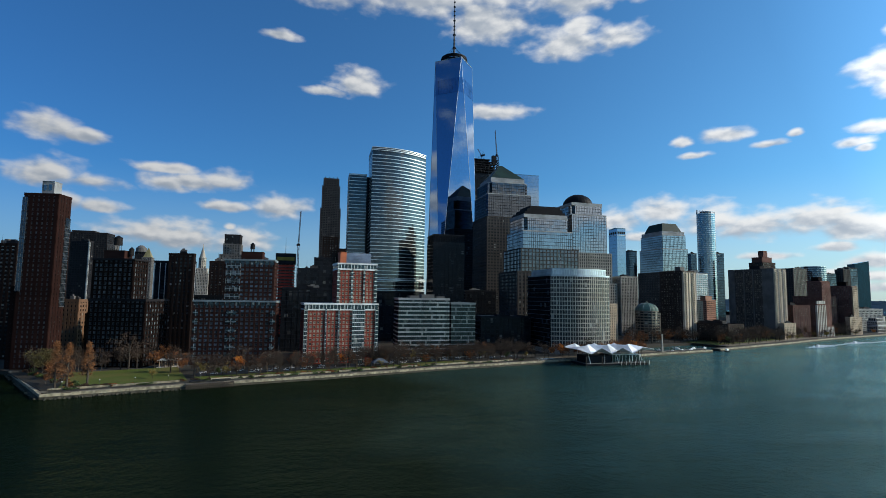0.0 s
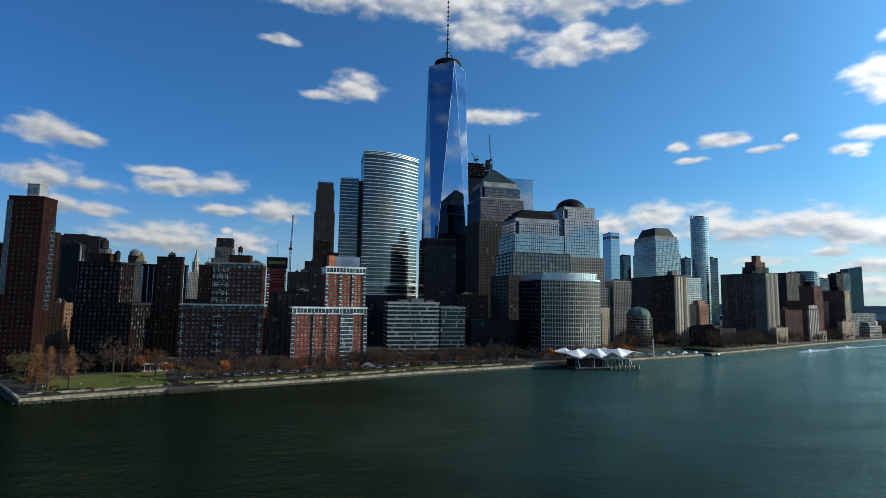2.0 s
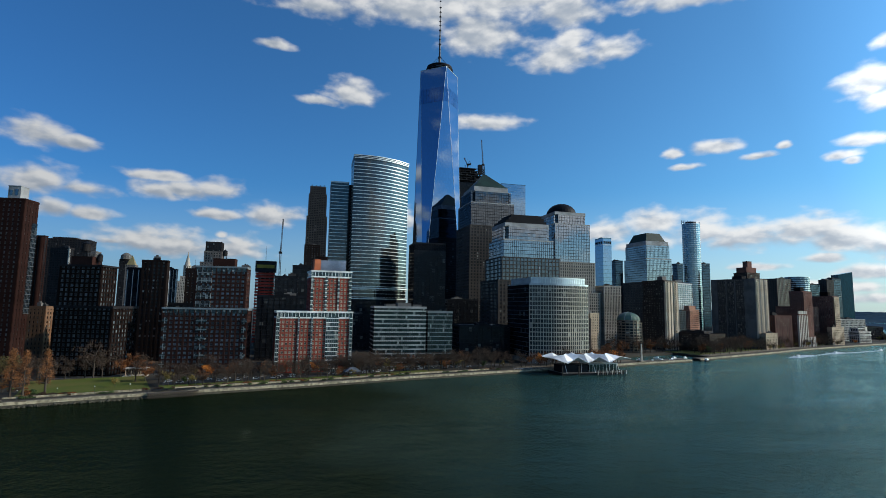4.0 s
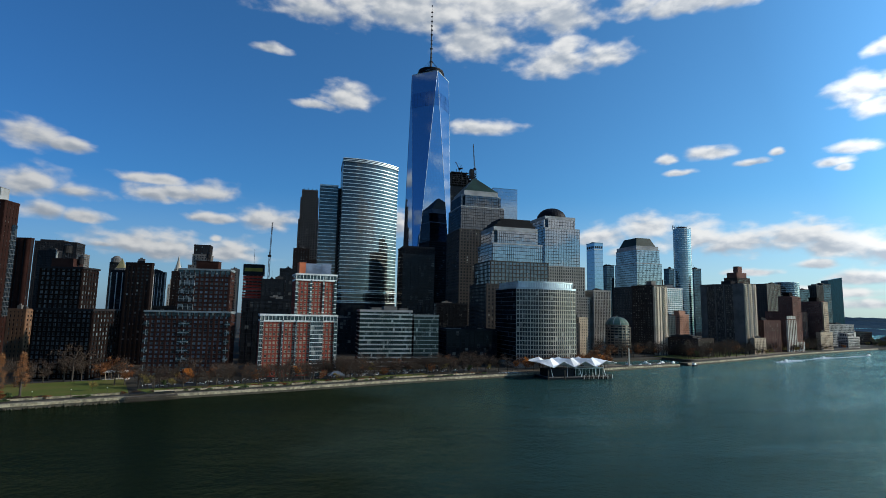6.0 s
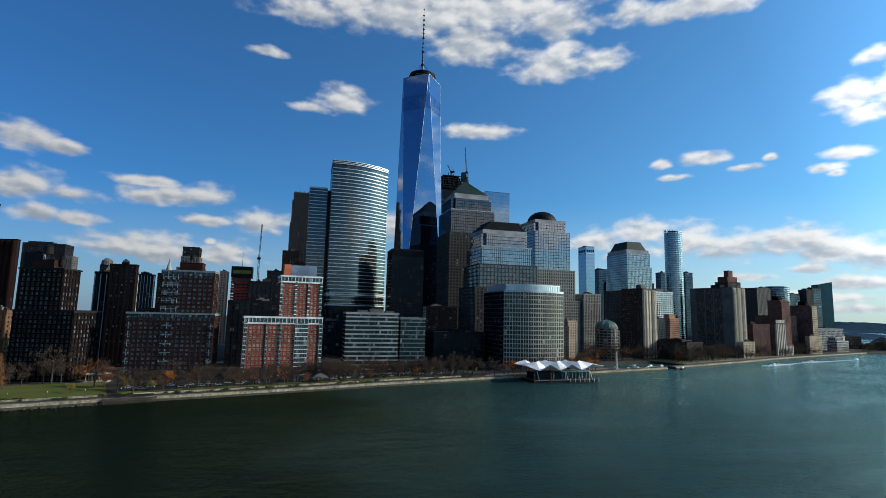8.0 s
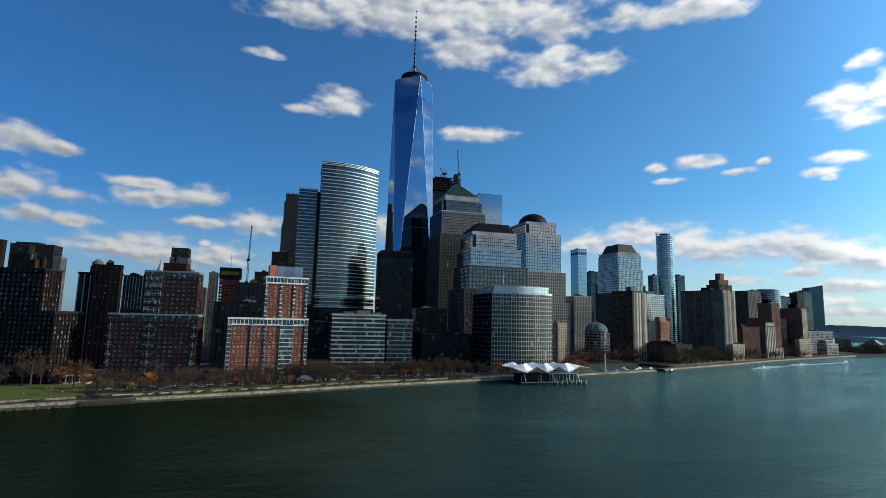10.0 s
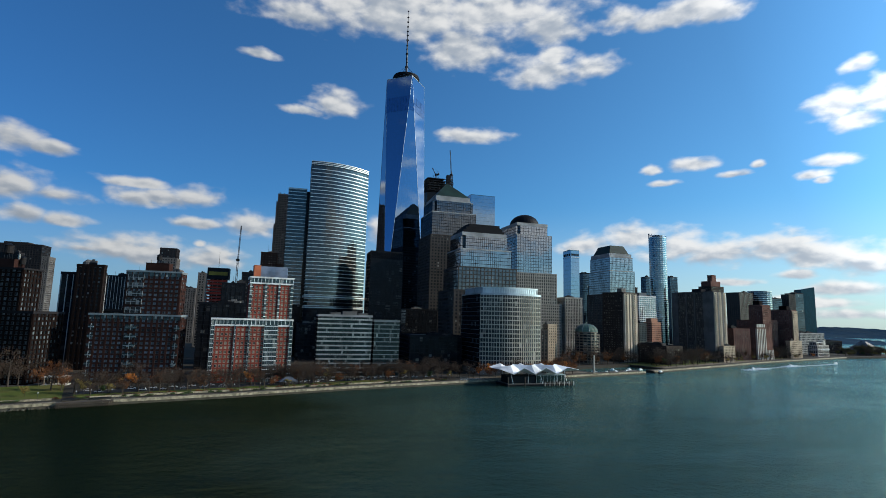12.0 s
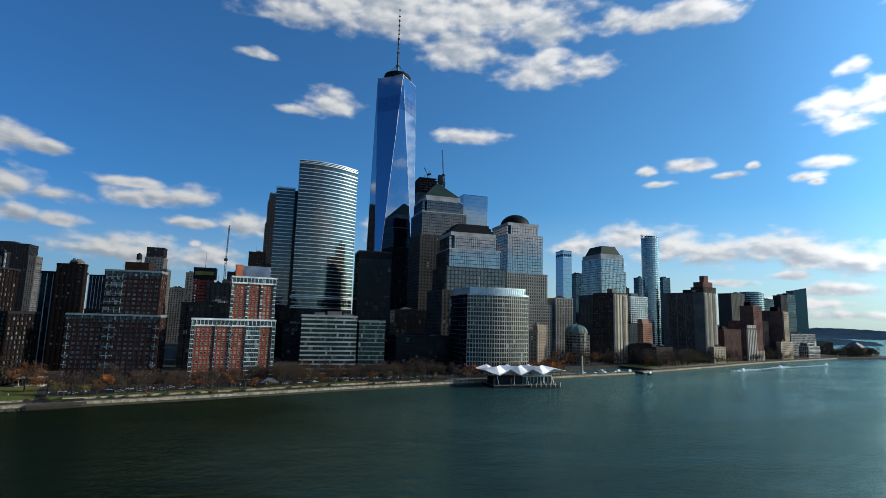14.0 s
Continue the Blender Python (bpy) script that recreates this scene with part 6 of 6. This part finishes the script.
# ---- ferry terminal ----
def ferry_terminal():
    f = thing("ferry_terminal", 86.0, 617.0, 0, 9.5, "floating ferry terminal under a white folded canopy", "ferry terminal")
    f.scale = (0.80, 0.80, 1.12)
    part("barge", boxed((4, 74, 0, 30, -1.5, 1.2), (3.6, 74.4, -0.4, 30.4, 0.7, 1.25)), M["dark_metal"], f, "dark floating barge")
    part("deck", boxed((4.5, 73.5, 0.5, 29.5, 1.25, 1.4)), M["concrete"], f)
    # folded plates: ridge and valley lines swap from one edge to the other
    xs = [-4, 8, 19, 31, 43, 55, 67, 80]
    rows = ((-2.5, 0), (9, 1), (22, 0), (33, 1))
    bm = bmesh.new()
    grid = []
    for y, turn in rows:
        line = []
        for i, x in enumerate(xs):
            high = (i + turn) % 2 == 0
            z = (12.6 if high else 9.6) + (1.0 if y > 5 and high else 0) - (1.2 if y < 0 and not high else 0)
            if i in (0, len(xs) - 1):
                z = 11.2
            line.append((x + (2.0 if turn else 0), y, z))
        grid.append(line)
    for lift in (0.0, -0.28):
        v = [[bm.verts.new((x, y, z + lift)) for x, y, z in line] for line in grid]
        for a, b in zip(v, v[1:]):
            for i in range(len(xs) - 1):
                if i % 2 == 0:
                    bm.faces.new((a[i], a[i + 1], b[i])), bm.faces.new((a[i + 1], b[i + 1], b[i]))
                else:
                    bm.faces.new((a[i], a[i + 1], b[i + 1])), bm.faces.new((a[i], b[i + 1], b[i]))
        if lift == 0:
            first = v
    part("canopy", bm, M["white_paint"], f, "white folded fabric canopy")
    for line in (grid[0], grid[-1]):
        for p, q in zip(line, line[1:]):
            part("canopy_edge", tube(bmesh.new(), p, q, 0.16, 0.16, 5), M["white_paint"], f)
    for i, x in enumerate((10, 26, 42, 58, 70)):
        for y in (3, 27):
            part("column", tube(bmesh.new(), (x, y, 1.3), (x + (2 if i % 2 else -2), y + (3 if y < 10 else -3), 10.5), 0.28, 0.2, 7), M["white_paint"], f, "slanting white column")
    part("waiting_room", boxed((38, 70, 8, 24, 1.4, 6.6)), M["glass_teal"], f, "green glass waiting room")
    for i in range(9):
        part("mullion", boxed((38 + i * 4 - 0.1, 38 + i * 4 + 0.1, 7.8, 8.0, 1.4, 6.7)), M["white_paint"], f)
    part("fascia", boxed((37.7, 70.3, 7.7, 24.3, 6.6, 7.1)), M["white_paint"], f)
    part("kiosk", boxed((7, 36, 7, 24, 1.4, 6.2), (6.6, 36.4, 6.6, 24.4, 6.2, 6.5)), M["dark_metal"], f, "dark ticket kiosk")
    for i in range(13):
        part("fender_post", tube(bmesh.new(), (42 + i * 2.7, -1.2, -3), (42 + i * 2.7, -1.2, 3.0), 0.55, 0.5, 7), M["timber"], f, "dark timber fender post")
        if i % 2 == 0:
            part("bumper", boxed((41.6 + i * 2.7, 42.4 + i * 2.7, -1.9, -1.6, 0.2, 3.0)), M["pale_concrete"], f)
    for x in (2, 20):
        part("mooring_post", tube(bmesh.new(), (x, -2, -3), (x, -2, 6.5), 0.6, 0.55, 8), M["timber"], f)
    gang = thing("gangway", 54, 634, 0, 14, "grey gangway from the esplanade to the terminal", "gangway")
    part("ramp", boxed((0, 26, -1.6, 1.6, 2.0, 2.3)), M["concrete"], gang)
    for y in (-1.6, 1.6):
        part("handrail", tube(bmesh.new(), (0, y, 3.4), (26, y, 3.4), 0.07), M["steel"], gang)
    for i in range(6):
        part("post", boxed((i * 5, i * 5 + 0.12, -1.66, -1.54, 2.3, 3.4)), M["steel"], gang)


ferry_terminal()

# white marker pylon and cove walls
p = thing("pylon", 196, 696, GROUND - 0.5, 8, "tall pale stone marker pylon by the water", "pylon")
part("shaft", prism(bmesh.new(), rect(-0.75, 0.75, -0.75, 0.75), 1.2, rect(-0.5, 0.5, -0.5, 0.5), 17.4), M["limestone"], p)
part("base", boxed((-3, 3, -3, 3, 0, 1.2)), M["sea_wall"], p)
p = thing("mast_pole", 163, 690, GROUND, 0, "thin dark pole among trees", "pole")
part("pole", tube(bmesh.new(), (0, 0, 0), (0, 0, 27), 0.22, 0.1), M["dark_metal"], p)


# ---- boats and their wakes ----
def boat(x, y, yaw, size, label, dark=False):
    t = thing("motor_boat", x, y, 0, yaw, label, "boat")
    outline = [(-4, -1.3), (2.5, -1.5), (5.2, 0), (2.5, 1.5), (-4, 0.6)]
    low = [(a * 0.85, b * 0.7) for a, b in outline]
    part("hull", prism(bmesh.new(), low, -0.4, outline, 1.1), M["dark_metal" if dark else "white_paint"], t)
    part("cabin", prism(bmesh.new(), rect(-2, 1.4, -1, 1), 1.1, rect(-1.8, 0.7, -0.85, 0.85), 2.5), M["white_paint"], t)
    part("windscreen", boxed((0.7, 1.2, -0.86, 0.86, 1.6, 2.2)), M["glass_black"], t)
    part("rail", tube(bmesh.new(), (-3.6, 0, 1.1), (-3.6, 0, 3.6), 0.06), M["steel"], t)
    t.scale = (size,) * 3
    return t


def wake(name, points, width, label, seed, rise=0.5, fleck=1.0, mat="foam"):
    """Broken foam along a line on the water."""
    rng = random.Random(seed)
    bm = bmesh.new()
    for (x0, y0, d0), (x1, y1, d1) in zip(points, points[1:]):
        steps = int(math.hypot(x1 - x0, y1 - y0) / 0.8)
        for i in range(steps):
            f = i / steps
            dense = d0 + (d1 - d0) * f
            for k in range(4):
                if rng.random() < dense:
                    x, y = x0 + (x1 - x0) * f + rng.gauss(0, width * 0.4), y0 + (y1 - y0) * f + rng.gauss(0, width * 0.4)
                    r, h = rng.uniform(0.5, 1.4) * (0.5 + width * 0.16) * fleck, 0.04 + rise * rng.random() * dense
                    cone_ring(bm, x, y, r, -0.1, r * 0.35, h, 6)
    tagged(obj(name, to_mesh(name, bm), M[mat], None), label, "foam", kind="stuff")


boat(653, 879, 20, 1.05, "white motor boat running down river")
boat(531, 827, 20, 1.1, "white motor boat throwing spray")
boat(438, 782, 25, 1.0, "white motor boat in a burst of spray")
boat(283.5, 726, 30, 1.2, "dark moored launch at the basin mouth", True)
for x, y, yaw, size in ((222, 722, 25, 0.8), (236, 729, 28, 0.9), (252, 739, 205, 0.8), (262, 750, 30, 1.0), (279, 757, 28, 0.8), (214, 733, 300, 0.8), (243, 751, 120, 0.9)):
    boat(x, y, yaw, size, "white cabin cruiser moored in the basin")
jetty = thing("jetty", 206, 722, 0, 25, "grey floating jetty in the boat basin", "jetty")
part("deck", boxed((0, 75, -1.2, 1.2, 0.3, 0.7)), M["concrete"], jetty)
for i in range(9):
    part("mooring_post", tube(bmesh.new(), (2 + i * 9, 1.4, -2), (2 + i * 9, 1.4, 3.2), 0.22, 0.2, 6), M["timber"], jetty)
wake("wake", [(650, 877, 1.0), (560, 838, 1.0), (528, 825, 1.0)], 3.0, "white foam wake behind a boat", 1, 0.3, 0.7)
wake("wake", [(552, 842, 1.0), (516, 820, 1.0)], 7.0, "burst of white spray round a boat", 2, 0.8, 0.6)
wake("wake", [(524, 824, 0.4), (450, 790, 0.5)], 2.4, "thin white foam wake", 3, 0.4)
wake("wake", [(466, 797, 1.0), (418, 770, 0.8)], 7.5, "burst of white spray round a boat", 4, 0.6, 0.6)
wake("wake", [(164, 652, 0.22), (272, 650, 0.26), (363, 597, 0.22)], 1.6, "faint line of foam across the river", 5, 0.03, 0.5, "thin_foam")
wake("wake", [(196, 660, 0.3), (214, 664, 0.25)], 1.4, "faint scrap of foam on the river", 6, 0.03, 0.6, "thin_foam")

# broken stone heaped along the foot of the river wall round the park's corner
heap = random.Random(21)
bm = bmesh.new()
for a, b, count in (((-302, 578), (-236, 499.5), 150), ((-236, 499.5), (-175.4, 528.4), 90)):
    d = (Vector(b) - Vector(a)).normalized()
    for i in range(count):
        p = Vector(a).lerp(Vector(b), heap.random()) - Vector((-d.y, d.x)) * heap.uniform(0.1, 2.2)
        r = heap.uniform(0.5, 1.3)
        m = Matrix.Translation((p.x, p.y, heap.uniform(-0.3, 0.5))) @ Matrix.Rotation(heap.uniform(0, 6.28), 4, Vector((heap.uniform(-1, 1), heap.uniform(-1, 1), 1)).normalized())
        made = bmesh.ops.create_icosphere(bm, subdivisions=1, radius=r, matrix=m @ Matrix.Diagonal((1.0, heap.uniform(0.6, 1), heap.uniform(0.5, 0.8), 1)))
        for v in made["verts"]:
            v.co += Vector((heap.uniform(-1, 1), heap.uniform(-1, 1), heap.uniform(-1, 1))) * r * 0.16
tagged(obj("riprap", to_mesh("riprap", bm), M["wall_base"], None), "dark broken stones heaped against the river wall", "stones", kind="stuff")

# ---- parked cars ----
def make_car():
    t = thing("car", 0, 0, -50, 0, "parked car on the park street", "car", "cars parked along the park")
    bm = bmesh.new()
    prism(bm, rect(-2.2, 2.2, -0.88, 0.88), 0.35, rect(-2.1, 2.1, -0.84, 0.84), 0.85)
    part("body", bm, M["car_paint"], t)
    part("cabin", prism(bmesh.new(), rect(-1.5, 1.0, -0.8, 0.8), 0.85, rect(-1.0, 0.5, -0.68, 0.68), 1.42), M["glass_black"], t)
    part("roof", boxed((-0.98, 0.48, -0.66, 0.66, 1.42, 1.47)), M["car_paint"], t)
    for x in (-1.35, 1.35):
        for y in (-0.88, 0.72):
            w = bmesh.new()
            tube(w, (x, y, 0.33), (x, y + 0.16, 0.33), 0.33, 0.33, 10)
            part("wheel", w, M["dark_metal"], t)
    return t


M["car_paint"] = leaf_material("car_paint", (0.05, 0.055, 0.06), (0.75, 0.76, 0.77), 0.3)
first = make_car()
spots = []
for i in range(44):
    s = 76 + i * 5.6
    if planted.random() < 0.8:
        spots.append((s, 32.0 if i % 2 else 40.2))
for i, (s, inland) in enumerate(spots):
    p, k, d = shore_at(s)
    p = p + k * inland
    m = Matrix.Translation((p.x, p.y, GROUND + 0.07)) @ Matrix.Rotation(math.atan2(d.y, d.x), 4, "Z")
    if i == 0:
        first.matrix_basis = m
    else:
        copy_thing(first, m)

# ---- the point beyond: a stepped hall among trees ----
p = thing("stepped_hall", 941, 1092, GROUND, 8, "six-sided hall with a stepped dark roof among trees", "museum")
for i in range(7):
    r, z = 25 - i * 3.1, 10 + i * 2.2
    part("roof_step", cone_ring(bmesh.new(), 0, 0, r, z, r - 1.2, z + 1.7, 6), M["slate"], p)
    part("eave", cone_ring(bmesh.new(), 0, 0, r + 0.4, z - 0.5, r + 0.2, z, 6), M["pale_concrete"], p, "pale stone eave")
part("wall", cone_ring(bmesh.new(), 0, 0, 23, 0, 23, 10, 6), M["concrete"], p)
POINT = random.Random(9)
for i in range(46):
    f = POINT.random()
    x, y = 838 + 128 * f + POINT.gauss(0, 4), 1024 + 26 * f + POINT.uniform(2, 34)
    tree(POINT.choice(["bare", "green", "green", "yellow", "olive"]), x, y, POINT.uniform(0.95, 1.35))

# the trees far down river, too small to tell apart, as one wood
verts, faces, slots = [], [], []
names = sorted({mat for _, mat, _ in far_wood})
for mesh, mat, m in far_wood:
    base = len(verts)
    verts += [tuple(m @ v.co) for v in mesh.vertices]
    faces += [tuple(base + k for k in p.vertices) for p in mesh.polygons]
    slots += [names.index(mat)] * len(mesh.polygons)
wood = bpy.data.meshes.new("riverside_wood")
wood.from_pydata(verts, [], faces)
for mat in names:
    wood.materials.append(M[mat])
wood.polygons.foreach_set("material_index", slots)
tagged(obj("riverside_wood", wood, M["bark"], None), "bare and rust brown autumn trees far down river", "trees", kind="stuff")
